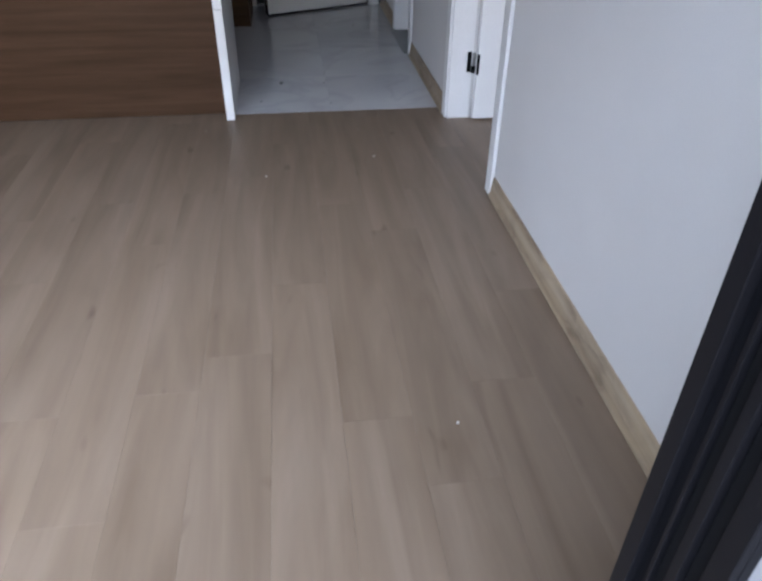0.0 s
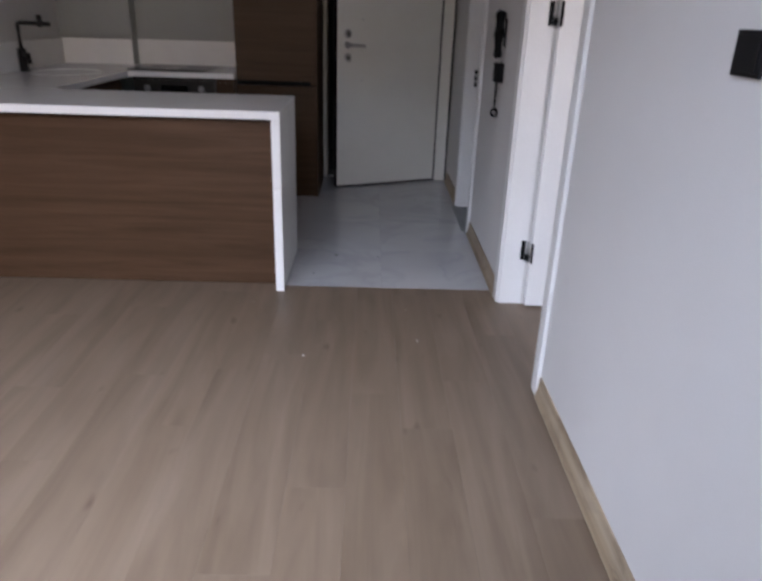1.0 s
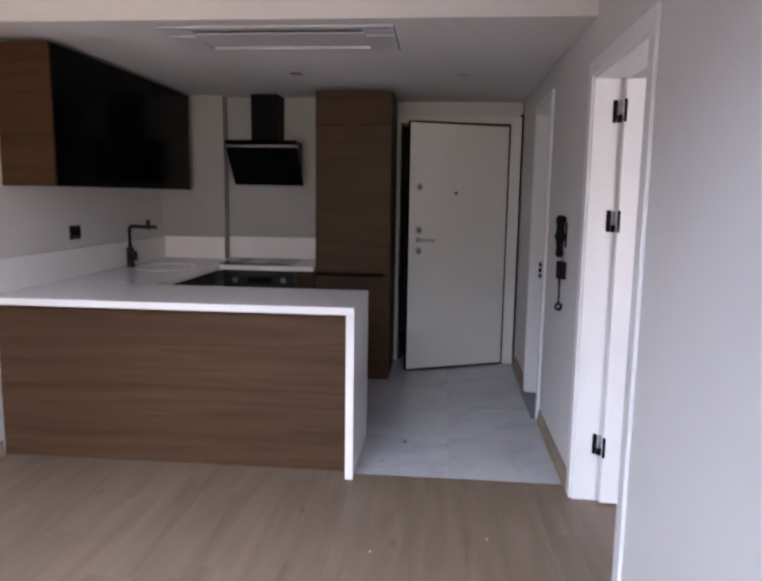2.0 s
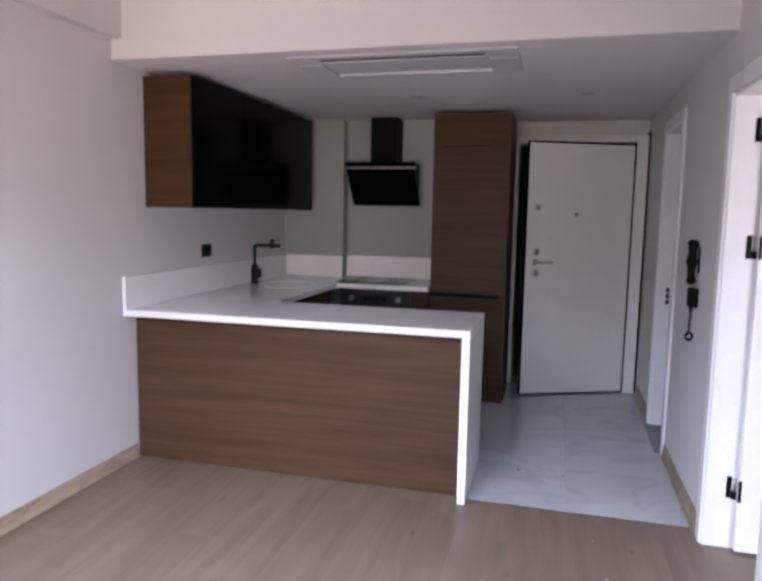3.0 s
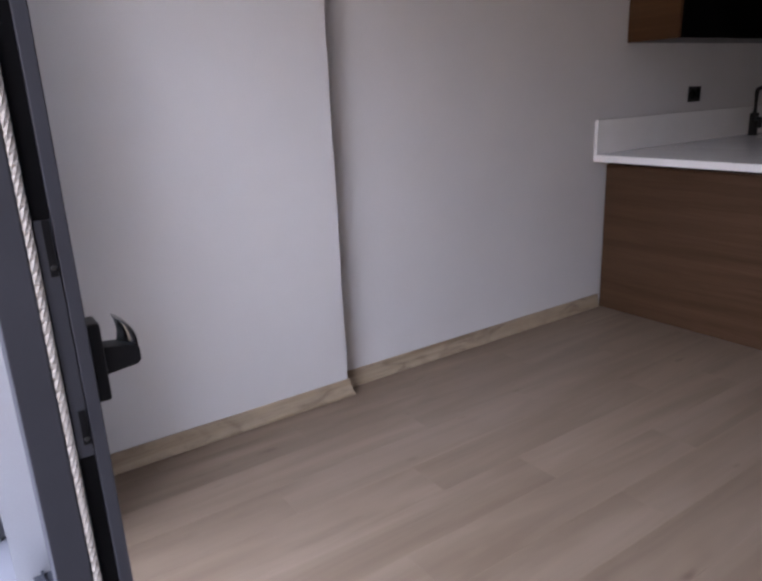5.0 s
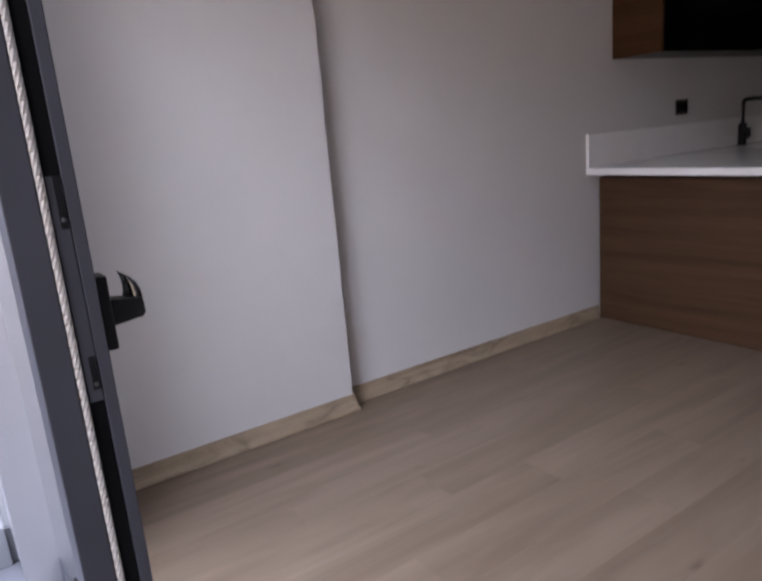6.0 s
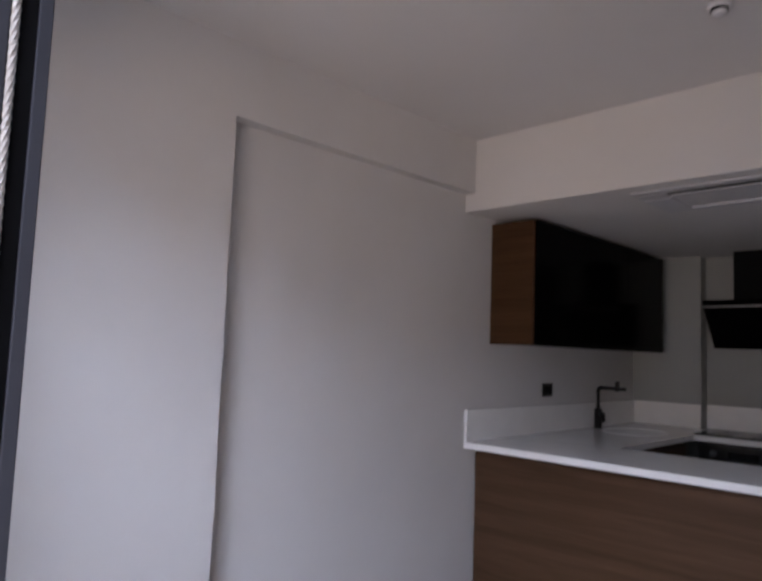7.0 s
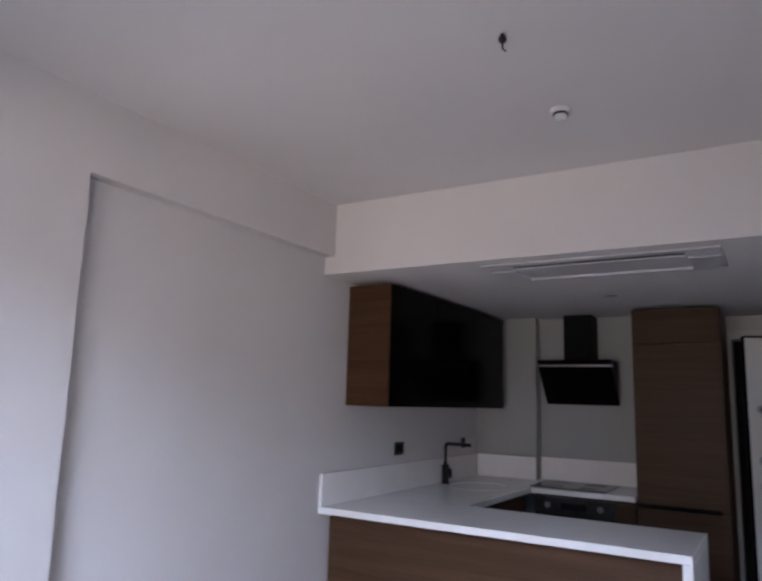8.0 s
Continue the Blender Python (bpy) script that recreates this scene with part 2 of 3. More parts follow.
def part(name, bm, mat, parent, label=""):
    me = bpy.data.meshes.new(name)
    bmesh.ops.recalc_face_normals(bm, faces=bm.faces)
    if parent:
        bmesh.ops.translate(bm, vec=-place(parent), verts=bm.verts)
    bm.to_mesh(me)
    bm.free()
    me.materials.append(mat)
    ob = new(name, me)
    ob.parent = parent
    return tagged(ob, label) if label else ob


def setting(name, bm, mat, label, category):
    return tagged(part(name, bm, mat, None), label, category, kind="structure")


# ---- structure ----
def pier_form():
    """Pier and soffit in one piece: an angle-shaped outline with depth, its plastered edges slightly uneven."""
    bm = bmesh.new()
    rise = [(NICHE_Y + 0.0012 * math.sin(9.1 * z) + 0.0012 * math.sin(31.0 * z + 1.0) + random.uniform(-0.0007, 0.0007), z) for z in [2.42 * k / 48 for k in range(49)]]
    run = [(NICHE_Y + (BEAM_Y - NICHE_Y) * k / 30, 2.42 + random.uniform(-0.001, 0.001)) for k in range(1, 31)]
    outline = [(OUT_IN, -0.01), (rise[0][0], -0.01), *rise[1:], *run, (BEAM_Y, CEIL), (OUT_IN, CEIL)]
    near = [bm.verts.new((COL, y, z)) for y, z in outline]
    soft = [bm.verts.new((COL - 0.003, y + (0.002 if 0 < k < 50 else 0), z)) for k, (y, z) in enumerate(outline)]
    far = [bm.verts.new((LEFT, v.co.y, v.co.z)) for v in soft]
    bm.faces.new(near)
    bm.faces.new(list(reversed(far)))
    for u, v in ((near, soft), (soft, far)):
        for k in range(len(u)):
            j = (k + 1) % len(u)
            bm.faces.new((u[k], v[k], v[j], u[j]))
    return bm


setting("wall_left", boxes((LEFT - 0.2, LEFT, OUT_OUT, 2.9, -0.2, CEIL)), WALL, "plain off-white painted wall beside the kitchen", "wall")
setting("wall_left_pier", pier_form(), WALL, "off-white pier and soffit standing proud of a shallow niche", "wall")
setting("wall_right", boxes((RIGHT, RIGHT + 0.14, OUT_OUT, -0.92, -0.2, CEIL), (RIGHT, RIGHT + 0.14, -0.92, -0.08, 2.05, CEIL), (RIGHT, RIGHT + 0.14, -0.08, 1.12, -0.2, CEIL),
                            (RIGHT, RIGHT + 0.14, 1.12, 1.76, 2.10, CEIL), (RIGHT, RIGHT + 0.14, 1.76, 2.9, -0.2, CEIL)), WALL, "off-white painted wall with two white-framed doorways", "wall")
setting("wall_kitchen_back", boxes((LEFT, STEP_X, STEP_Y, 2.8, -0.2, CEIL), (STEP_X, -0.02, BACK, 2.8, -0.2, CEIL)), KWALL, "grey kitchen wall, dimmed in colour, with a stepped duct casing", "wall")
setting("wall_entrance", boxes((-0.02, 0.055, ENTRY, 2.9, -0.2, CEIL), (0.055, 1.01, ENTRY, 2.9, 2.13, CEIL), (1.01, RIGHT, ENTRY, 2.9, -0.2, CEIL)), WALL, "pale wall around the entrance door", "wall")
setting("wall_balcony_left", boxes((LEFT, -1.50, OUT_OUT + 0.02, OUT_IN, -0.2, CEIL)), RENDER_COAT, "white masonry pier beside the sliding balcony door", "wall")
setting("wall_balcony_head", boxes((-1.50, 0.665, OUT_OUT, OUT_IN, 2.40, CEIL)), RENDER_COAT, "white masonry lintel over the sliding balcony door", "wall")
setting("wall_balcony_right", boxes((0.633, RIGHT, -3.26, -3.04, -0.2, CEIL)), RENDER_COAT, "white masonry pier beside the balcony door jamb", "wall")
setting("ceiling_living", boxes((LEFT - 0.2, RIGHT + 0.14, OUT_OUT, BEAM_Y + 0.1, CEIL, CEIL + 0.15)), CEILING, "white painted living room ceiling", "ceiling")
setting("ceiling_kitchen", boxes((LEFT, RIGHT, BEAM_Y, 2.9, KCEIL, CEIL), bevel=0.002), CEILING, "lowered white kitchen ceiling with a deep front beam", "ceiling")
setting("subfloor", boxes((LEFT - 0.2, 3.9, OUT_OUT + 0.02, 2.9, -0.25, -0.012)), GROUT, "grey screed below the floor boards", "floor")

# bedroom, bathroom and stairwell shells beyond the doorways
setting("wall_bedroom", boxes((3.6, 3.8, -3.16, 0.7, -0.2, CEIL), (1.25, 3.6, 0.6, 0.7, -0.2, CEIL), (1.25, 1.5, -3.16, -2.98, -0.2, CEIL), (3.1, 3.6, -3.16, -2.98, -0.2, CEIL),
                              (1.5, 3.1, -3.16, -2.98, -0.2, 0.75), (1.5, 3.1, -3.16, -2.98, 2.25, CEIL)), WALL, "plain off-white bedroom walls", "wall")
setting("ceiling_bedroom", boxes((RIGHT + 0.14, 3.8, OUT_OUT, 0.7, CEIL, CEIL + 0.15)), CEILING, "white bedroom ceiling", "ceiling")
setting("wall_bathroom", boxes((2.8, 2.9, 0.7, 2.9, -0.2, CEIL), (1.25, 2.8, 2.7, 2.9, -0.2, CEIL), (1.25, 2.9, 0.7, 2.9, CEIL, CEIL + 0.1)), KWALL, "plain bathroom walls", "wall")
setting("floor_bathroom", boxes((RIGHT - 0.045, RIGHT - 0.0045, 1.13, 1.75, -0.009, 0.004), (RIGHT - 0.0045, 2.8, 1.12, 1.76, -0.02, -0.004), (1.25, 2.8, 0.7, 1.12, -0.02, -0.004), (1.25, 2.8, 1.76, 2.7, -0.02, -0.004)), DARKTILE, "dark stone bathroom threshold and floor", "floor")
setting("wall_stairwell", boxes((-0.8, 2.2, 4.0, 4.1, -0.2, CEIL), (-0.9, -0.8, 2.88, 4.1, -0.2, CEIL), (2.2, 2.3, 2.88, 4.1, -0.2, CEIL), (-0.9, 2.3, 2.8, 4.1, CEIL, CEIL + 0.1), (-0.9, 2.3, 2.8, 4.1, -0.3, -0.02)), DARKWALL, "stairwell walls coloured near-black for lack of light", "wall")

# balcony
setting("floor_balcony", boxes((-2.5, 3.9, -4.5, OUT_OUT + 0.02, -0.4, -0.15)), BALCONY, "pale grey balcony floor", "floor")
setting("wall_balcony_end", boxes((-2.5, -2.36, -3.55, OUT_OUT, -0.15, 2.6), (LEFT - 0.48, LEFT - 0.2, OUT_OUT, OUT_OUT + 0.3, -0.4, 2.6), (3.7, 3.9, -3.55, OUT_OUT, -0.15, 2.6)), RENDER_COAT, "white rendered balcony end wall", "wall")
setting("parapet", boxes((-2.5, 3.9, -4.5, -4.38, -0.15, 0.75)), RENDER_COAT, "low white balcony parapet", "wall")
setting("door_sill", boxes((-1.499, 0.631, -3.18, -3.0, -0.05, -0.003), bevel=0.004), SILLSTONE, "white marble balcony door sill", "sill")
setting("baseboard_balcony", boxes((-2.36, -2.0, -3.36, -3.161, -0.15, 0.0), (-2.36, -2.33, -3.55, -3.36, -0.15, -0.03), bevel=0.004), RENDER_COAT, "white masonry skirting block on the balcony", "skirting")


# ---- skirting and casings ----
def skirting(name, along, wall, side, a, b, mat, high=0.079, deep=0.02, mitre=0.0):
    """A board with a hollow, sloping face: thin at the top, thick at the floor. side is the way it faces, mitre lengthens the foot of its far end."""
    prof = [(0, 0), (deep, 0), (deep, 0.010), (deep * 0.72, 0.024), (deep * 0.45, high * 0.62), (deep * 0.30, high - 0.005), (deep * 0.22, high), (0, high)]
    bm = bmesh.new()

    def ring(at, reach):
        return [bm.verts.new((wall + side * d, at + reach * d / deep, z) if along == "y" else (at + reach * d / deep, wall + side * d, z)) for d, z in prof]
    u, v = ring(a, 0.0), ring(b, mitre)
    for k in range(len(prof)):
        m = (k + 1) % len(prof)
        bm.faces.new((u[k], u[m], v[m], v[k]))
    bm.faces.new(list(reversed(u)))
    bm.faces.new(v)
    setting(name, bm, mat, "light oak skirting board", "skirting")


skirting("baseboard", "y", LEFT, 1, NICHE_Y, 0.098, OAK)
skirting("baseboard", "y", COL, 1, OUT_IN, NICHE_Y, OAK, mitre=0.026)
skirting("baseboard", "x", NICHE_Y, 1, LEFT + 0.016, COL - 0.0005, OAKX, deep=0.026)
skirting("baseboard", "y", RIGHT, -1, -3.03, -0.985, OAK, 0.09)
skirting("baseboard", "y", RIGHT, -1, 0.004, 1.055, OAK, 0.09)
skirting("baseboard", "y", RIGHT, -1, 1.825, 2.55, OAK, 0.09)


def doorway(name, y0, y1, head, label, deep=0.144):
    """Lining and architraves round an opening in the right-hand wall."""
    d = thing(name, (RIGHT, (y0 + y1) / 2, 0), label, "door frame", kind="structure")
    t = 0.022
    part("lining", boxes((RIGHT - 0.004, RIGHT + deep, y1 - t, y1, 0, head), bevel=0.002), WHITE, d)
    part("lining", boxes((RIGHT - 0.004, RIGHT + 0.144, y0, y0 + t, 0, head), bevel=0.002), WHITE, d)
    part("lining", boxes((RIGHT - 0.004, RIGHT + 0.144, y0 + t, y1 - t, head - t, head), bevel=0.002), WHITE, d)
    for x0, x1 in ((RIGHT - 0.016, RIGHT - 0.001), (RIGHT + 0.141, RIGHT + 0.156)):
        part("architrave", boxes((x0, x1, y0 - 0.062, y0 + 0.008, 0, head + 0.062), bevel=0.003), WHITE, d)
        part("architrave", boxes((x0, x1, y1 - 0.008, y1 + 0.062, 0, head + 0.062), bevel=0.003), WHITE, d)
        part("architrave", boxes((x0, x1, y0 + 0.008, y1 - 0.008, head - 0.008, head + 0.062), bevel=0.003), WHITE, d)
    return d


bed = doorway("door_1", -0.92, -0.06, 2.05, "white lacquered bedroom door frame, door swung open", 0.112)
bath = doorway("door_2", 1.12, 1.76, 2.10, "white lacquered bathroom door frame")
strike = part("strike_plate", boxes((RIGHT + 0.048, RIGHT + 0.074, 1.735, 1.739, 0.885, 1.015), bevel=0.001), GREYPLASTIC, bath, "grey metal strike plate")
for z in (0.908, 0.95, 0.992):
    part("latch_opening", boxes((RIGHT + 0.05, RIGHT + 0.072, 1.733, 1.7352, z - 0.014, z + 0.014), bevel=0.0005), RUBBER_SHADE, strike)
part("door_stop", boxes((RIGHT + 0.085, RIGHT + 0.10, 1.723, 1.739, 0, 2.07)), WHITE, bath)


def bedroom_door():
    d = thing("door_3", (RIGHT + 0.145, -0.085, 0), "white lacquered bedroom door standing wide open", "door", kind="structure")
    x0 = RIGHT + 0.122
    part("leaf", boxes((x0, x0 + 0.80, -0.135, -0.095, 0.012, 2.022), bevel=0.003), WHITE, d)
    for z in (0.295, 1.385, 1.885):
        h = part("hinge", boxes((x0 - 0.040, x0 - 0.020, -0.089, -0.083, z - 0.052, z + 0.048), bevel=0.001), BLACKMETAL, d, "dark metal hinge")
        bm = bmesh.new()
        tube(bm, [(x0 - 0.010, -0.097, z - 0.052), (x0 - 0.010, -0.097, z - 0.020)], 0.011)
        part("knuckle", bm, BLACKMETAL, h)
        bm = bmesh.new()
        tube(bm, [(x0 - 0.010, -0.097, z - 0.019), (x0 - 0.010, -0.097, z + 0.045)], 0.006)
        part("pin_sleeve", bm, STEEL, h, "bright steel pin sleeve")
        part("hinge_leaf", boxes((x0 - 0.003, x0 + 0.010, -0.140, -0.1355, z - 0.052, z + 0.048), bevel=0.001), BLACKMETAL, h)
    return d


bedroom_door()


# ---- entrance door ----
def entrance():
    f = thing("door_4", (0.545, ENTRY, 0), "white steel entrance door frame around a leaf left ajar", "door frame", kind="structure")
    part("jamb", boxes((0.02, 0.055, 2.62, ENTRY + 0.1, 0, 2.17), bevel=0.003), DOORWHITE, f)
    part("jamb", boxes((1.002, 1.092, 2.60, ENTRY + 0.1, 0, 2.17), bevel=0.003), DOORWHITE, f)
    part("head", boxes((0.055, 1.002, 2.62, ENTRY + 0.1, 2.115, 2.18), bevel=0.003), DOORWHITE, f)
    # Two black strips put the shade of the frame's gaps in as solid parts.
    part("gap_shade", boxes((1.093, RIGHT - 0.001, 2.66, ENTRY - 0.001, 0, 2.20)), RUBBER_SHADE, f, "black strip for the shade beside the frame")
    part("hinge_gap_shade", boxes((0.9925, 1.0015, 2.62, 2.66, 0.012, 2.114)), RUBBER_SHADE, f, "black strip for the shade of the hinge gap")
    part("threshold", boxes((0.055, 1.01, 2.64, ENTRY + 0.1, -0.004, 0.012), bevel=0.002), DARKTILE, f)
    # leaf in its own space: hinge at the origin, width along -x
    leaf = thing("entrance_door", (0.971, 2.64, 0), "white laminate security door left ajar, dark fittings", "door")
    o = Vector((0.971, 2.64, 0))
    W, T = 0.912, 0.055

    def at(x0, x1, y0, y1, z0, z1, bevel=0.002):
        return boxes((o.x - x0, o.x - x1, o.y + y0, o.y + y1, z0, z1), bevel=bevel)
    slab = part("leaf", at(0, W, -T, 0, 0.018, 2.085, 0.003), DOORWHITE, leaf)
    part("edge_strip", at(W, W + 0.004, -T, 0, 0.018, 2.085, 0.0005), RUBBER_SHADE, leaf, "black rubber edge seal")
    part("edge_strip", at(0.0, W, -T + 0.002, -0.004, 0.006, 0.018, 0.0005), RUBBER_SHADE, leaf, "black rubber bottom seal")
    # The next two black strips stand in for shaded gaps round the leaf.
    part("edge_strip", at(-0.004, 0.007, -T - 0.0015, -0.004, 0.018, 2.085, 0.0005), RUBBER_SHADE, leaf, "black strip for the shade of the hinge-side gap")
    part("edge_strip", at(-0.004, W, -T - 0.0015, -0.004, 2.0853, 2.098, 0.0005), RUBBER_SHADE, leaf, "black strip for the shade of the top gap")
    for z, r in ((1.565, 0.028), (1.205, 0.032), (1.03, 0.033)):
        bm = bmesh.new()
        lathe(bm, (o.x - W + 0.085, o.y - T, z), (0, -1, 0), [(r, 0), (r, 0.006), (r * 0.8, 0.010), (r * 0.35, 0.011)])
        rose = part("lock_rosette", bm, STEEL, leaf, "round steel lock rosette")
        bm = bmesh.new()
        lathe(bm, (o.x - W + 0.085, o.y - T - 0.0105, z), (0, -1, 0), [(r * 0.5, 0), (r * 0.5, 0.003), (r * 0.4, 0.004)])
        part("cylinder", bm, DARKSTEEL, rose)
    bm = bmesh.new()
    lathe(bm, (o.x - W + 0.085, o.y - T, 1.122), (0, -1, 0), [(0.024, 0), (0.024, 0.008), (0.011, 0.012), (0.011, 0.05)])
    tube(bm, [(o.x - W + 0.085, o.y - T - 0.05, 1.122), (o.x - W + 0.12, o.y - T - 0.054, 1.122), (o.x - W + 0.215, o.y - T - 0.05, 1.12)], [0.012, 0.013, 0.012])
    part("lever_handle", bm, STEEL, leaf, "brushed metal lever handle")
    bm = bmesh.new()
    lathe(bm, (o.x - W + 0.42, o.y - T, 1.515), (0, -1, 0), [(0.016, 0), (0.016, 0.004), (0.007, 0.005)])
    part("peephole", bm, DARKSTEEL, leaf, "small metal peephole")
    for z in (1.31, 0.86):
        bm = bmesh.new()
        lathe(bm, (o.x - W + 0.21, o.y - T, z), (0, -1, 0), [(0.007, 0), (0.006, 0.002)])
        part("screw_cap", bm, STEEL, leaf)
    leaf.rotation_euler = (0, 0, radians(23.8))
    return leaf


entrance()


# ---- kitchen ----
def worktop():
    w = thing("worktop", (-1.0, 0.3, TOP), "white quartz worktop with a waterfall end panel", "worktop")
    z0 = TOP - SLAB
    part("peninsula_slab", boxes((LEFT + 0.002, 0.0, 0.0, INNER_Y, z0, TOP), bevel=0.002), QUARTZ, w)
    part("waterfall_panel", boxes((-0.043, 0.0, 0.0, INNER_Y, 0.546, z0 - 0.001), bevel=0.002), QUARTZ, w)
    part("waterfall_panel", boxes((-0.043, -0.001, 0.0, INNER_Y, 0.002, 0.5445), bevel=0.002), QUARTZ, w)
    sx0, sx1, sy0, sy1 = -1.80, -1.52, 1.42, 1.74
    part("side_slab", boxes((LEFT + 0.002, sx0, INNER_Y, STEP_Y - 0.002, z0, TOP), (sx1, INNER_X, INNER_Y, STEP_Y - 0.002, z0, TOP), (sx0, sx1, INNER_Y, sy0, z0, TOP), (sx0, sx1, sy1, STEP_Y - 0.002, z0, TOP)), QUARTZ, w)
    part("back_slab", boxes((INNER_X, -0.575, BACK_FRONT, BACK - 0.002, z0, TOP), (STEP_X + 0.002, INNER_X, STEP_Y, BACK - 0.002, z0, TOP)), QUARTZ, w)
    s = thing("sink", (-1.66, 1.58, TOP), "white oval sink basin set in the worktop", "sink")
    bm = bmesh.new()
    lathe(bm, (0, 0, 0), (0, 0, 1), [(0.97, 0.0012), (1.0, 0.003), (0.985, 0.006), (0.95, 0.006), (0.90, -0.002), (0.86, -0.05), (0.74, -0.10), (0.45, -0.118), (0.12, -0.121)], 48)
    bmesh.ops.transform(bm, matrix=Matrix.Translation((-1.66, 1.58, TOP)) @ Matrix.Diagonal((0.228, 0.27, 1, 1)), verts=bm.verts)
    part("bowl", bm, SINKWHITE, s)
    bm = bmesh.new()
    lathe(bm, (-1.66, 1.58, TOP - 0.1208), (0, 0, 1), [(0.030, 0), (0.030, 0.003), (0.02, 0.004), (0.018, 0.002)])
    part("drain", bm, STEEL, s, "round metal drain")
    b = thing("backsplash", (LEFT, 1.2, TOP), "low white quartz upstand along the kitchen walls", "backsplash")
    h = 1.109
    part("side_upstand", boxes((LEFT + 0.001, LEFT + 0.02, 0.002, STEP_Y - 0.001, TOP + 0.001, h), bevel=0.0015), QUARTZ, b)
    part("duct_upstand", boxes((LEFT + 0.021, STEP_X, STEP_Y - 0.02, STEP_Y - 0.001, TOP + 0.001, h), bevel=0.0015), QUARTZ, b)
    part("back_upstand", boxes((STEP_X + 0.002, -0.577, BACK - 0.02, BACK - 0.001, TOP + 0.001, h), bevel=0.0015), QUARTZ, b)


worktop()

P_FRONT = 0.10


def peninsula():
    c = thing("peninsula_cabinet", (-1.0, 0.35, 0), "walnut-veneered back panel of the kitchen peninsula", "cabinet")
    part("front_panel", boxes((LEFT + 0.016, -0.044, P_FRONT, P_FRONT + 0.018, 0.004, 0.858), bevel=0.001), WALNUT, c)
    # Black strip takes the place of the shadow below the slab.
    part("recess_shade", boxes((LEFT + 0.02, -0.046, P_FRONT + 0.012, P_FRONT + 0.0188, 0.859, TOP - SLAB - 0.001)), RUBBER_SHADE, c, "black strip for the shadow gap under the worktop")
    part("body", boxes((LEFT + 0.03, -0.06, P_FRONT + 0.019, 0.60, 0.004, TOP - SLAB - 0.002)), WALNUT, c)


peninsula()


def base_cabinet(name, x0, x1, y0, y1, face, label):
    """A base unit with plinth, body and a door with a recessed grip line; face is '+x' or '-y'."""
    c = thing(name, ((x0 + x1) / 2, (y0 + y1) / 2, 0), label, "cabinet", "kitchen base units")
    z1 = TOP - SLAB - 0.002
    part("plinth", boxes((x0 + 0.03, x1 - 0.03, y0 + 0.05, y1 - 0.03, 0.001, 0.1)), BLACK, c)
    part("body", boxes((x0, x1, y0, y1, 0.1, z1)), TALLWOOD, c)
    if face == "-y":
        part("door", boxes((x0 + 0.002, x1 - 0.002, y0 - 0.019, y0 - 0.001, 0.104, z1 - 0.03), bevel=0.001), TALLWOOD, c)
    else:
        part("door", boxes((x1 + 0.001, x1 + 0.019, y0 + 0.002, y1 - 0.002, 0.104, z1 - 0.03), bevel=0.001), TALLWOOD, c)
    return c


for k in range(2):
    base_cabinet("base_cabinet", LEFT + 0.01, INNER_X - 0.045, 0.66 + 0.56 * k, 1.215 + 0.56 * k, "+x", "walnut-veneered base unit under the worktop")
base_cabinet("base_cabinet", -0.715, -0.58, BACK_FRONT + 0.045, BACK - 0.01, "-y", "narrow walnut-veneered base unit beside the oven")


def oven():
    o = thing("oven", (-1.02, 2.1, 0), "built-in black glass oven with steel trim", "oven")
    part("body", boxes((-1.325, -0.72, 1.90, 2.48, 0.1, TOP - SLAB - 0.003)), BLACK, o)
    part("door", boxes((-1.32, -0.725, 1.878, 1.899, 0.13, 0.715), bevel=0.002), OVENGLASS, o, "black glass oven door")
    panel = part("control_panel", boxes((-1.32, -0.725, 1.88, 1.899, 0.735, 0.862), bevel=0.002), OVENSTEEL, o, "dark brushed steel control panel")
    part("display", boxes((-1.12, -0.925, 1.8785, 1.8798, 0.775, 0.825), bevel=0.0005), OVENGLASS, panel, "black glass display")
    for x in (-1.22, -0.825):
        bm = bmesh.new()
        lathe(bm, (x, 1.88, 0.80), (0, -1, 0), [(0.024, 0), (0.024, 0.004), (0.019, 0.006), (0.018, 0.024), (0.015, 0.026)])
        part("knob", bm, STEEL, panel, "round steel knob")
    bm = bmesh.new()
    tube(bm, [(-1.26, 1.845, 0.665), (-0.785, 1.845, 0.665)], 0.009)
    for x in (-1.24, -0.805):
        tube(bm, [(x, 1.88, 0.665), (x, 1.845, 0.665)], 0.007)
    part("bar_handle", bm, STEEL, o, "steel bar handle")


oven()


def hob():
    h = thing("hob", (-1.07, 2.14, TOP), "black ceramic hob set in the worktop", "hob")
    part("glass_plate", boxes((-1.37, -0.79, 1.925, 2.405, TOP + 0.001, TOP + 0.008), bevel=0.002), OVENGLASS, h)
    for x, y, r in ((-1.23, 2.04, 0.09), (-0.94, 2.04, 0.075), (-1.23, 2.28, 0.075), (-0.94, 2.28, 0.09)):
        bm = bmesh.new()
        lathe(bm, (x, y, TOP + 0.008), (0, 0, 1), [(r, 0), (r, 0.0006), (r - 0.004, 0.0006)])
        part("cooking_zone", bm, BLACK, h)


hob()


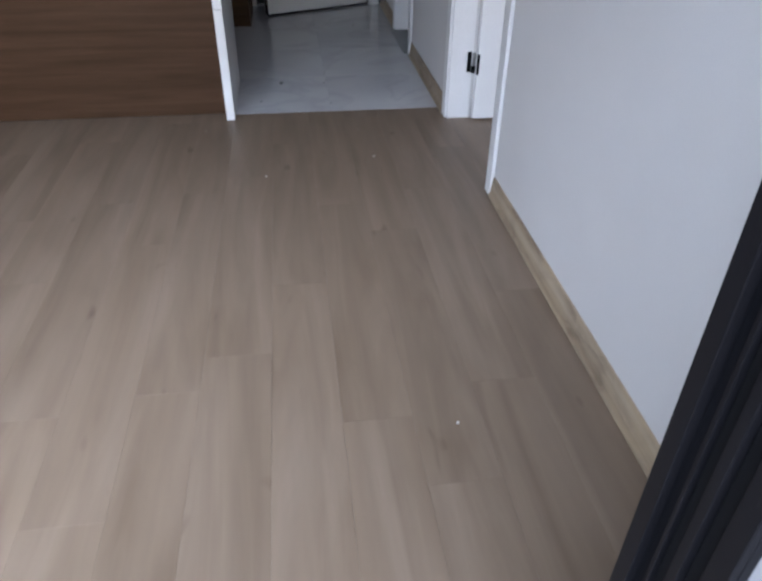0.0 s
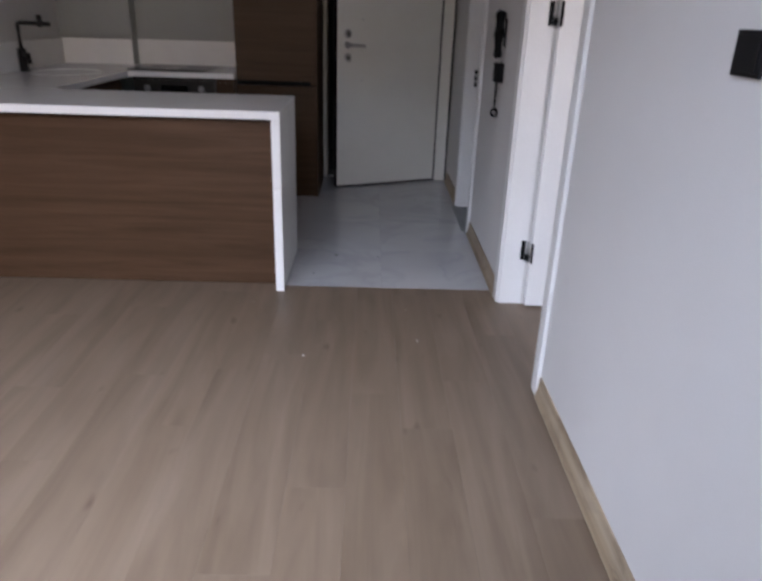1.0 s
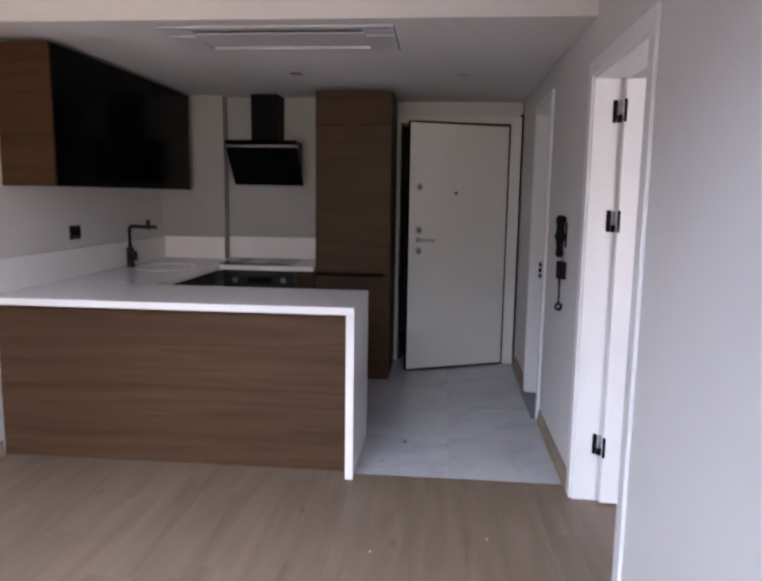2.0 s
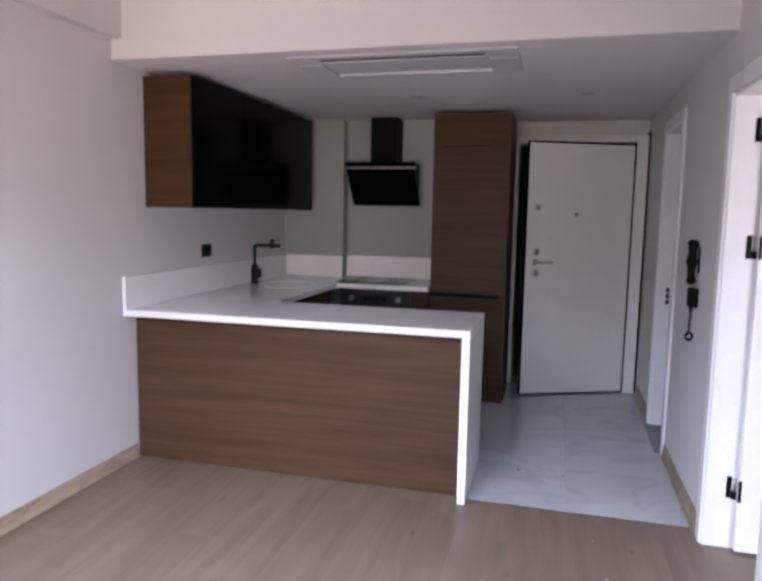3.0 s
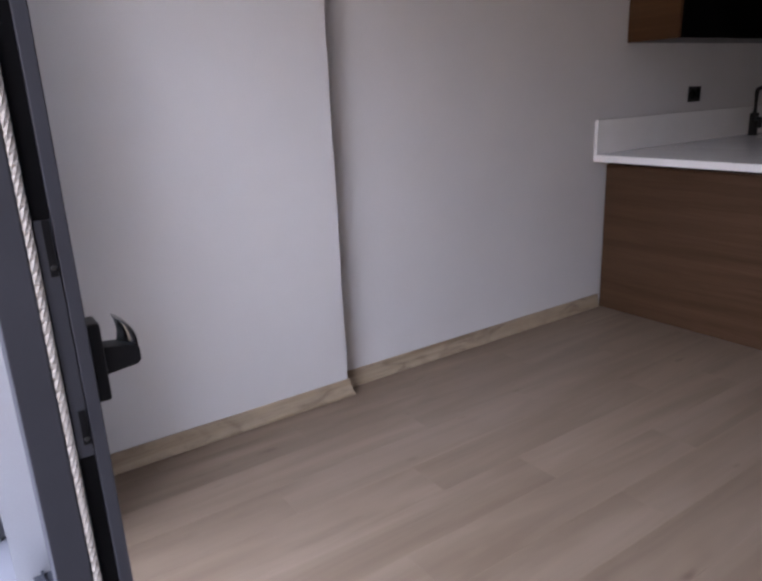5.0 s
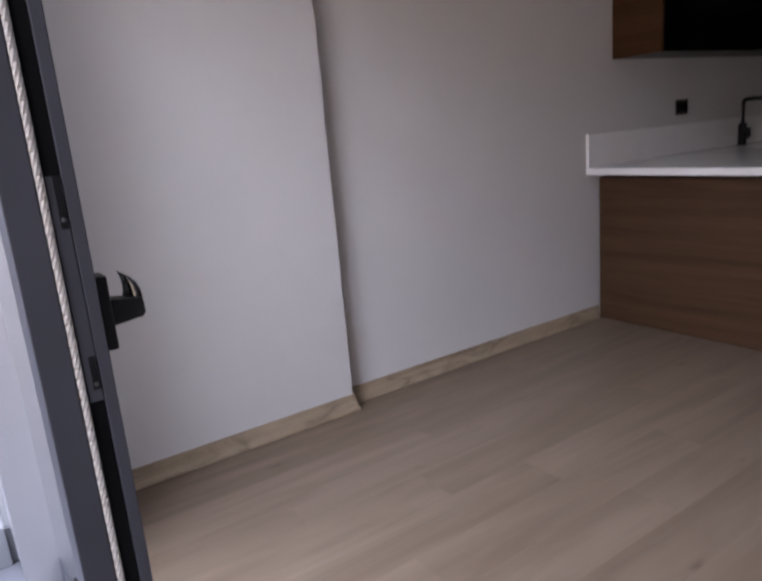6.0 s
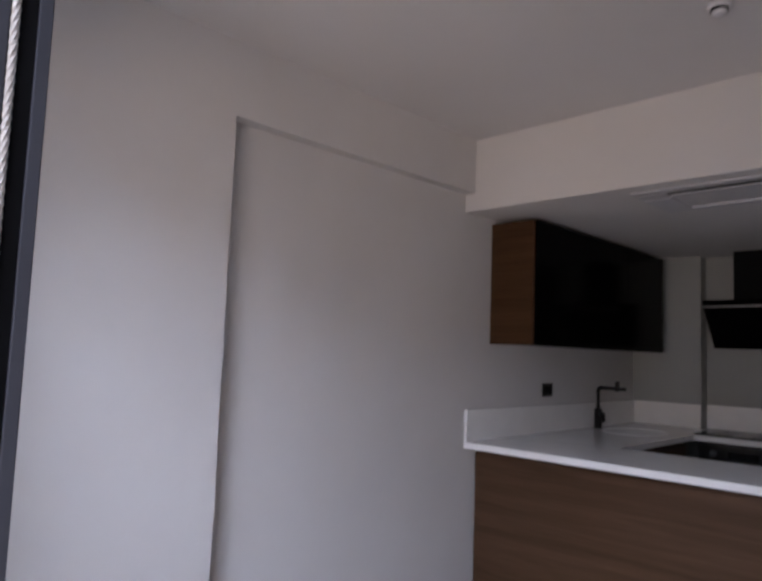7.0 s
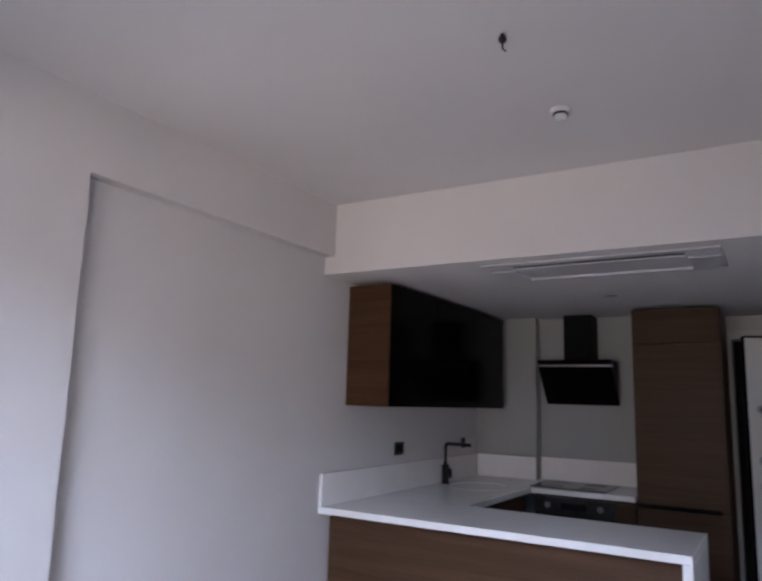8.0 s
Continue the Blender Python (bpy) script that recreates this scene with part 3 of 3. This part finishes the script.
def tall_cabinet():
    c = thing("tall_cabinet", (-0.272, 2.2, 0), "tall walnut-veneered kitchen unit reaching near the ceiling", "cabinet")
    x0, x1, y = -0.572, 0.028, 1.922
    part("plinth", boxes((x0 + 0.002, x1 - 0.002, y + 0.012, 2.48, 0.001, 0.089)), TALLWOOD, c)
    part("body", boxes((x0, x1, y + 0.02, 2.495, 0.09, 2.28), bevel=0.001), TALLWOOD, c)
    for z0, z1 in ((0.092, 0.838), (0.872, 2.022), (2.03, 2.278)):
        part("door", boxes((x0 + 0.002, x1 - 0.002, y, y + 0.019, z0, z1), bevel=0.0012), TALLWOOD, c)
    part("grip_groove", boxes((x0 + 0.004, x1 - 0.05, y + 0.014, y + 0.0195, 0.839, 0.871)), RUBBER_SHADE, c, "recessed black grip profile")


tall_cabinet()


def wall_cabinet(y0, y1, end):
    c = thing("wall_cabinet", (LEFT, (y0 + y1) / 2, 1.515), "black glass-fronted wall cabinet over the sink run" if not end else "black glass-fronted wall cabinet with a walnut end panel", "cabinet", "kitchen wall units")
    x1 = -1.722
    ya = y0 + (0.019 if end else 0)
    part("body", boxes((LEFT + 0.002, x1, ya, y1, 1.515, 2.28)), BLACK, c)
    if end:
        part("end_panel", boxes((LEFT + 0.002, -1.708, y0, y0 + 0.0185, 1.513, 2.282), bevel=0.001), REDWALNUT, c, "reddish walnut end panel")
    part("door", boxes((x1 + 0.001, -1.70, ya + 0.002, y1 - 0.002, 1.513, 2.282), bevel=0.0015), BLACKGLASS, c, "black high-gloss glass door")


wall_cabinet(0.244, 0.90, True)
wall_cabinet(0.90, 1.555, False)
wall_cabinet(1.555, 2.21, False)


def hood():
    h = thing("cooker_hood", (-1.07, 2.3, 1.56), "slanted black glass cooker hood with a square flue", "cooker hood")
    x0, x1 = -1.37, -0.77
    part("flue", boxes((-1.185, -0.955, 2.27, BACK - 0.003, 1.93, KCEIL - 0.001), bevel=0.002), BLACKMETAL, h)
    part("body", boxes((x0 + 0.03, x1 - 0.03, 2.22, BACK - 0.003, 1.875, 1.93), bevel=0.003), BLACKMETAL, h)
    bm = bmesh.new()
    prof = [(2.14, 1.885), (2.155, 1.895), (2.42, 1.575), (2.40, 1.562)]
    lo = [bm.verts.new((x0, a, b)) for a, b in prof]
    hi = [bm.verts.new((x1, a, b)) for a, b in prof]
    bm.faces.new(lo), bm.faces.new(list(reversed(hi)))
    for i in range(4):
        j = (i + 1) % 4
        bm.faces.new((lo[i], hi[i], hi[j], lo[j]))
    part("glass_front", bm, BLACKGLASS, h, "inclined black glass front")
    part("trim", boxes((x0, x1, 2.13, 2.22, 1.868, 1.885), bevel=0.001), DARKSTEEL, h, "thin brushed steel trim")
    part("top_glass", boxes((x0, x1, 2.13, 2.24, 1.886, 1.925), bevel=0.002), BLACKGLASS, h)
    bm = bmesh.new()
    prof = [(2.22, 1.875), (BACK - 0.003, 1.875), (BACK - 0.003, 1.60), (2.43, 1.60)]
    lo = [bm.verts.new((x0 + 0.03, a, b)) for a, b in prof]
    hi = [bm.verts.new((x1 - 0.03, a, b)) for a, b in prof]
    bm.faces.new(lo), bm.faces.new(list(reversed(hi)))
    for i in range(4):
        j = (i + 1) % 4
        bm.faces.new((lo[i], hi[i], hi[j], lo[j]))
    part("casing", bm, BLACKMETAL, h)


hood()


def tap():
    t = thing("kitchen_tap", (-1.943, 1.575, TOP), "matt black kitchen tap with a square spout", "tap")
    x, y = -1.943, 1.575
    bm = bmesh.new()
    lathe(bm, (x, y, TOP), (0, 0, 1), [(0.032, 0), (0.032, 0.006), (0.028, 0.01), (0.029, 0.14), (0.022, 0.15)])
    part("base", bm, BLACK, t)
    bm = bmesh.new()
    tube(bm, [(x, y, TOP + 0.135), (x, y, TOP + 0.284), (x + 0.006, y, TOP + 0.302), (x + 0.022, y, TOP + 0.309), (x + 0.215, y, TOP + 0.306)], 0.0145)
    part("spout", bm, BLACK, t)
    bm = bmesh.new()
    lathe(bm, (x + 0.15, y, TOP + 0.285), (0, 0, 1), [(0.015, 0), (0.017, 0.02), (0.017, 0.07), (0.013, 0.078)])
    part("spray_head", bm, BLACK, t)
    bm = bmesh.new()
    tube(bm, [(x + 0.02, y - 0.01, TOP + 0.11), (x + 0.05, y - 0.02, TOP + 0.11), (x + 0.055, y - 0.02, TOP + 0.05)], [0.018, 0.016, 0.012])
    part("lever", bm, BLACK, t)


tap()


def plate(name, along, at, w, h, label, category, gangs):
    """A switch or socket plate on the left (+1) or right (-1) wall."""
    x, y, z = at
    s = thing(name, at, label, category)
    part("frame", boxes((x, x + along * 0.009, y - w / 2, y + w / 2, z - h / 2, z + h / 2), bevel=0.002), BLACK, s)
    n = len(gangs)
    for i, g in enumerate(gangs):
        a, b = y - w / 2 + 0.008 + (w - 0.016) * i / n, y - w / 2 + 0.008 + (w - 0.016) * (i + 1) / n
        if g == "switch":
            part("rocker", boxes((x + along * 0.0085, x + along * 0.013, a + 0.001, b - 0.001, z - h / 2 + 0.008, z + h / 2 - 0.008), bevel=0.0015), BLACK, s)
        else:
            bm = bmesh.new()
            lathe(bm, (x + along * 0.009, (a + b) / 2, z), (along, 0, 0), [(0.028, 0), (0.028, 0.002), (0.022, 0.002), (0.021, -0.003)])
            part("socket_face", bm, BLACKGLASS, s)


plate("wall_socket", 1, (LEFT, 0.95, 1.213), 0.125, 0.092, "black double wall socket above the worktop", "socket", ("socket", "socket"))
plate("light_switch", -1, (RIGHT, -1.935, 1.318), 0.10, 0.08, "black light switch on a white wall", "switch", ("switch",))


def intercom():
    y, x = 0.43, RIGHT
    s = thing("intercom", (x, y, 1.1), "black door-phone handset with its wall box and cord", "intercom")
    part("cradle", boxes((x - 0.006, x, y - 0.018, y + 0.018, 1.22, 1.355), bevel=0.004), RUBBER_SHADE, s)
    bm = bmesh.new()
    tube(bm, [(x - 0.03, y, 1.165), (x - 0.034, y, 1.18), (x - 0.036, y, 1.28), (x - 0.034, y, 1.375), (x - 0.028, y, 1.392)], [0.014, 0.024, 0.029, 0.030, 0.018], 16)
    part("handset", bm, RUBBER_SHADE, s)
    part("wall_box", boxes((x - 0.040, x, y - 0.047, y + 0.047, 1.045, 1.14), bevel=0.004), RUBBER_SHADE, s)
    bm = bmesh.new()
    tube(bm, [(x - 0.026, y + 0.004 * math.sin(1.7 * k), 1.048 - 0.010 * k) for k in range(15)], [0.0085 - 0.0002 * k for k in range(15)], 8)
    part("cord", bm, BLACK, s, "coiled black cord end")
    bm = bmesh.new()
    tube(bm, [(x - 0.024 + 0.016 * math.sin(2 * math.pi * k / 16), y + 0.004, 0.888 + 0.018 * math.cos(2 * math.pi * k / 16)) for k in range(17)], 0.0075, 8)
    part("cord_loop", bm, RUBBER_SHADE, s)
    bm = bmesh.new()
    tube(bm, [(x - 0.025, y, 1.168), (x - 0.015, y, 1.14)], 0.006, 8)
    part("cord", bm, STEEL, s)


intercom()


# ---- ceiling fittings ----
def air_unit():
    a = thing("air_conditioner", (-0.43, 0.34, KCEIL), "white slot-type ceiling air conditioner grille", "air conditioner")
    x0, x1, y0, y1, z = -1.03, 0.17, 0.075, 0.60, KCEIL
    t = 0.16
    part("frame", boxes((x0, x1, y0, y0 + 0.06, z - 0.010, z - 0.001), (x0, x1, y1 - 0.04, y1, z - 0.012, z - 0.001), (x0, x0 + t, y0 + 0.06, y1 - 0.04, z - 0.012, z - 0.001), (x1 - t, x1, y0 + 0.06, y1 - 0.04, z - 0.012, z - 0.001)), GREYPLASTIC, a)
    part("intake", boxes((x0 + t, x1 - t, y0 + 0.06, y0 + 0.125, z - 0.006, z - 0.001)), BLACK, a, "dark air slot")
    part("grille", boxes((x0 + t, x1 - t, y0 + 0.125, y1 - 0.10, z - 0.011, z - 0.001), bevel=0.002), GREYPLASTIC, a)
    part("louvre", boxes((x0 + t, x1 - t, y1 - 0.10, y1 - 0.082, z - 0.022, z - 0.001), bevel=0.003), GREYPLASTIC, a, "white louvre flap")
    for xa in (x0, x1 - t):
        part("end_cap", boxes((xa + 0.01, xa + t - 0.01, y0 + 0.16, y1 - 0.06, z - 0.017, z - 0.0125), bevel=0.002), GREYPLASTIC, a)


air_unit()


def spot(x, y):
    s = thing("downlight", (x, y, KCEIL), "small round recessed downlight, switched off", "lamp", "kitchen downlights")
    bm = bmesh.new()
    lathe(bm, (x, y, KCEIL), (0, 0, -1), [(0.042, 0.0005), (0.042, 0.004), (0.034, 0.005), (0.030, 0.002)])
    part("ring", bm, STEEL, s)
    bm = bmesh.new()
    lathe(bm, (x, y, KCEIL), (0, 0, -1), [(0.029, 0.0004), (0.028, 0.0015)])
    part("lens", bm, DARKSTEEL, s)


spot(-0.60, 1.38)
spot(0.546, 1.43)


def smoke():
    s = thing("smoke_detector", (-0.333, -0.752, CEIL), "round white smoke detector on the ceiling", "smoke detector")
    for name, prof, mat in (("base", [(0.041, 0.0), (0.041, 0.013), (0.036, 0.018)], SILVER), ("slot", [(0.031, 0.018), (0.031, 0.026)], BLACK), ("cap", [(0.026, 0.026), (0.026, 0.033), (0.018, 0.040), (0.008, 0.042)], SILVER)):
        bm = bmesh.new()
        lathe(bm, (-0.333, -0.752, CEIL), (0, 0, -1), prof)
        part(name, bm, mat, s)


smoke()


def lamp_point():
    x, y = -0.345, -1.38
    s = thing("ceiling_lamp_wires", (x, y, CEIL), "bare black lamp wires and terminal at a ceiling outlet", "wire")
    bm = bmesh.new()
    lathe(bm, (x, y, CEIL), (0, 0, -1), [(0.012, 0.0), (0.014, 0.012), (0.010, 0.02)])
    part("terminal", bm, BLACK, s)
    bm = bmesh.new()
    tube(bm, [(x, y, CEIL - 0.015), (x + 0.006, y - 0.016, CEIL - 0.03), (x + 0.012, y - 0.03, CEIL - 0.026), (x + 0.014, y - 0.040, CEIL - 0.012)], 0.006, 8)
    part("wire", bm, BLACK, s)
    bm = bmesh.new()
    tube(bm, [(x, y, CEIL - 0.015), (x - 0.004, y + 0.010, CEIL - 0.036), (x + 0.007, y + 0.013, CEIL - 0.048)], 0.003, 8)
    part("wire", bm, BLACK, s)


lamp_point()


# ---- sliding balcony door ----
def sliding_door():
    f = thing("door_5", (-0.4, -3.1, 0), "anthracite aluminium sliding balcony door frame", "door frame", kind="structure")
    H = 2.40
    x = 0.611
    # open-side jamb with its track ribs, its shade put into the colour
    part("jamb", boxes((x + 0.012, x + 0.021, -3.145, -3.029, -0.003, H)), SHADEDALU, f)
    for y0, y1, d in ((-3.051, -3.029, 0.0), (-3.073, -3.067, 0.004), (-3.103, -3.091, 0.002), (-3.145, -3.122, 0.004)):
        part("jamb_rib", boxes((x + d, x + 0.0121, y0, y1, -0.003, H), bevel=0.0015), SHADEDALU, f)
    part("jamb_gasket", boxes((x + 0.009, x + 0.0121, -3.089, -3.075, -0.003, H)), RUBBER_SHADE, f)
    part("jamb_gasket", boxes((x + 0.009, x + 0.0121, -3.120, -3.105, -0.003, H)), RUBBER_SHADE, f)
    part("head", boxes((-1.499, 0.607, -3.18, -3.03, H - 0.05, H)), ALU, f)
    part("bottom_track", boxes((-1.499, 0.607, -3.10, -3.0, -0.003, 0.004), (-1.499, 0.607, -3.078, -3.072, 0.004, 0.016)), ALU, f)

    p = thing("sliding_door_leaf", (-0.85, -3.075, 0.01), "anthracite aluminium sliding door leaf with glass, slid open", "door")
    xs, ya, yb = -0.2, -3.098, -3.032
    stile = part("stile", boxes((xs - 0.075, xs - 0.004, ya, yb, 0.018, H - 0.06), bevel=0.002), ALU, p)
    part("stile_lip", boxes((xs - 0.0039, xs, ya, ya + 0.030, 0.018, H - 0.06), bevel=0.0012), ALU, p)
    part("stile_lip", boxes((xs - 0.0039, xs, yb - 0.0125, yb, 0.018, H - 0.06), bevel=0.0015), ALU, p)
    part("seal_groove", boxes((xs - 0.0039, xs - 0.0015, ya + 0.039, yb - 0.013, 0.018, H - 0.06)), RUBBER_SHADE, p, "black lock groove")
    # twisted brush seal
    bm = bmesh.new()
    steps = 420
    z0, z1 = 0.02, H - 0.06
    ring = []
    for i in range(steps + 1):
        z = z0 + (z1 - z0) * i / steps
        a = z * 2 * math.pi / 0.022
        row = []
        for k in range(6):
            b = a + 2 * math.pi * k / 6
            r = 0.0037 if k % 3 else 0.0042
            row.append(bm.verts.new((xs - 0.0005 + r * math.cos(b), ya + 0.0345 + r * math.sin(b), z)))
        ring.append(row)
    for u, v in zip(ring, ring[1:]):
        for k in range(6):
            bm.faces.new((u[k], u[(k + 1) % 6], v[(k + 1) % 6], v[k]))
    part("brush_seal", bm, BRUSH, p, "twisted grey pile seal")
    part("rail", boxes((-1.498, xs - 0.075, ya + 0.05, yb, 0.018, 0.10), bevel=0.002), ALU, p)
    part("rail", boxes((-1.498, xs - 0.075, ya + 0.05, yb, H - 0.14, H - 0.06), bevel=0.002), ALU, p)
    pane = part("pane", boxes((-1.498, xs - 0.07, yb - 0.014, yb - 0.006, 0.095, H - 0.135)), GLASS, p, "clear glass pane")
    pane.visible_shadow = False
    # lock keeper and screws in the groove
    part("lock_plate", boxes((xs - 0.0015, xs - 0.0004, ya + 0.0395, yb - 0.0135, 0.99, 1.215), bevel=0.0003), ALU, p, "grey lock face plate")
    for z, s in ((1.19, 0.05), (1.02, 0.035)):
        k = part("lock_keeper", boxes((xs - 0.0004, xs + 0.0010, yb - 0.021, yb - 0.0145, z - s / 2, z + s / 2), bevel=0.0006), BLACK, p, "small black lock keeper")
        bm = bmesh.new()
        lathe(bm, (xs + 0.0010, yb - 0.0175, z - s / 3), (1, 0, 0), [(0.0025, 0), (0.002, 0.001)], 12)
        part("screw", bm, DARKSTEEL, k)
    # handle on the room side
    hx = xs - 0.030
    part("handle_plate", boxes((hx - 0.014, hx + 0.018, yb, yb + 0.013, 1.034, 1.112), bevel=0.003), BLACK, p, "black handle base plate")
    bm = bmesh.new()
    prof = [(0.012, 1.058), (0.012, 1.086), (0.043, 1.082), (0.046, 1.078), (0.046, 1.066), (0.043, 1.062)]
    lo = [bm.verts.new((hx - 0.010, yb + a, b)) for a, b in prof]
    hi = [bm.verts.new((hx + 0.012, yb + a, b)) for a, b in prof]
    bm.faces.new(lo), bm.faces.new(list(reversed(hi)))
    for i in range(len(prof)):
        k = (i + 1) % len(prof)
        bm.faces.new((lo[i], hi[i], hi[k], lo[k]))
    part("handle_neck", bm, BLACK, p)
    # the lever: a crescent that leaves the neck's end and bends back over it, its inner side cut at a slant
    bm = bmesh.new()
    rows = []
    for k in range(17):
        u = k / 16
        a = math.radians(-14 + 82 * u)
        outer, breadth = 0.0285, 0.0165 * (1 - u ** 2.2) + 0.0006
        ring = []
        for x, r in ((-0.010, outer), (0.008, outer), (0.010, outer - 0.003 * (1 - u)), (-0.008, outer - breadth)):
            ring.append(bm.verts.new((hx + x, yb + 0.0175 + r * math.cos(a), 1.082 + 1.1 * r * math.sin(a))))
        rows.append(ring)
    for u, v in zip(rows, rows[1:]):
        for k in range(4):
            bm.faces.new((u[k], u[(k + 1) % 4], v[(k + 1) % 4], v[k])).smooth = k in (0, 2)
    bm.faces.new(list(reversed(rows[0])))
    bm.faces.new(rows[-1])
    part("handle_grip", bm, GLOSSBLACK, p, "curved glossy black grip")
    return p


sliding_door()


# ---- balcony things ----
def downpipe():
    d = thing("downpipe", (-2.16, -3.26, 0.0), "white plastic downpipe on the balcony", "pipe")
    bm = bmesh.new()
    lathe(bm, (-2.16, -3.26, 0.0), (0, 0, 1), [(0.062, 0), (0.055, 0.004), (0.055, 2.598), (0.05, 2.599)], 32)
    part("pipe", bm, PVC, d)
    t = thing("balcony_tap", (-2.1, -3.215, 0.24), "small chrome garden tap on the downpipe", "tap")
    bm = bmesh.new()
    tube(bm, [(-2.12, -3.225, 0.245), (-2.06, -3.205, 0.245), (-2.02, -3.195, 0.235), (-2.01, -3.19, 0.20)], [0.011, 0.012, 0.011, 0.009])
    part("body", bm, CHROME, t)
    bm = bmesh.new()
    tube(bm, [(-2.05, -3.235, 0.285), (-2.05, -3.17, 0.275)], [0.006, 0.008])
    tube(bm, [(-2.05, -3.205, 0.25), (-2.05, -3.205, 0.28)], 0.006)
    part("lever", bm, CHROME, t)


downpipe()


# ---- loose crumbs of plaster on the floor ----
def crumb(x, y, r, dark=False):
    bm = bmesh.new()
    bmesh.ops.create_icosphere(bm, subdivisions=1, radius=r)
    for v in bm.verts:
        v.co = Vector((v.co.x * random.uniform(0.7, 1.3), v.co.y * random.uniform(0.7, 1.3), max(v.co.z * 0.5, -r * 0.3)))
    bmesh.ops.translate(bm, vec=(x, y, r * 0.3), verts=bm.verts)
    if dark:
        tagged(part("dirt_crumb", bm, DARKTILE, None), "dark crumb of dirt lying on the marble tiles", "debris", "dirt crumbs")
    else:
        tagged(part("plaster_crumb", bm, CRUMB, None), "white crumb of plaster lying on the floor boards", "debris", "plaster crumbs")


for x, y, r in ((0.166, -0.69, 0.006), (0.664, -0.53, 0.006), (-0.14, -0.14, 0.004), (0.679, -2.224, 0.005), (0.626, -0.197, 0.003)):
    crumb(x, y, r)
for x, y, r in ((0.243, 0.576, 0.013), (0.495, 0.557, 0.009), (0.13, 0.27, 0.007), (0.80, 1.9, 0.008)):
    crumb(x, y, r, True)


# ---- floor pieces, last ----
def piece_mesh(name, w, d, t, mat, chamfer):
    """A board or tile lying with its upper face at z = 0, its corner at the origin, with a fine chamfer."""
    c = chamfer
    v = [(0, 0, -t), (w, 0, -t), (w, d, -t), (0, d, -t), (0, 0, -c), (w, 0, -c), (w, d, -c), (0, d, -c), (c, c, 0), (w - c, c, 0), (w - c, d - c, 0), (c, d - c, 0)]
    f = [(0, 3, 2, 1)]
    for k in range(4):
        j = (k + 1) % 4
        f += [(k, j, j + 4, k + 4), (k + 4, j + 4, j + 8, k + 8)]
    f.append((8, 9, 10, 11))
    me = bpy.data.meshes.new(name)
    me.from_pydata(v, [], f)
    me.materials.append(mat)
    return me


floor = thing("floor", (0, 0, 0), "grey-brown oak laminate floor boards", "floor", kind="structure")
PW, PL, GAP = 0.185, 1.20, 0.00025
Y0, X1 = -3.0, 3.55
seams = [LEFT + 0.004] + [0.010 + PW * k for k in range(-10, 19)] + [X1]
seams[11] = -0.002
shift = [0.31, 0.77, 0.12, 0.55, 0.93, 0.22, 0.68]
cache = {}
for row, (x, xe) in enumerate(zip(seams, seams[1:])):
    w = xe - x
    y1 = 0.13 if xe < 0.005 else 0.086
    y = Y0 - PL + {9: 0.58, 10: 0.98, 14: 0.59}.get(row, shift[row % 7] * PL)
    while y < y1:
        a, e = max(y, Y0), min(y + PL, y1)
        if e - a > 0.02:
            key = (round(w, 3), round(e - a, 3))
            if key not in cache:
                cache[key] = piece_mesh("plank", w - GAP, e - a - GAP, 0.010, FLOOR, 0.0002)
            ob = new("plank", cache[key])
            ob.location, ob.parent = (x, a, 0), floor
        y += PL

tiles = thing("floor_kitchen", (0, 0, 0), "polished pale grey marble tiles", "floor", kind="structure")
cache = {}
TS = 0.60
for i in range(6):
    for j in range(5):
        xe, y = RIGHT - 0.002 - i * TS, 0.088 + j * TS
        x, ye = max(xe - TS, LEFT + 0.01), min(y + TS, ENTRY)
        if xe < -0.05 and y < 0.5:
            continue
        x = max(x, -0.03) if y < 0.5 else x
        key = (round(xe - x, 3), round(ye - y, 3))
        if min(key) < 0.02:
            continue
        if key not in cache:
            cache[key] = piece_mesh("tile", key[0] - 0.0006, key[1] - 0.0006, 0.011, MARBLE, 0.0002)
        ob = new("tile", cache[key])
        ob.location, ob.parent = (x, y, 0), tiles
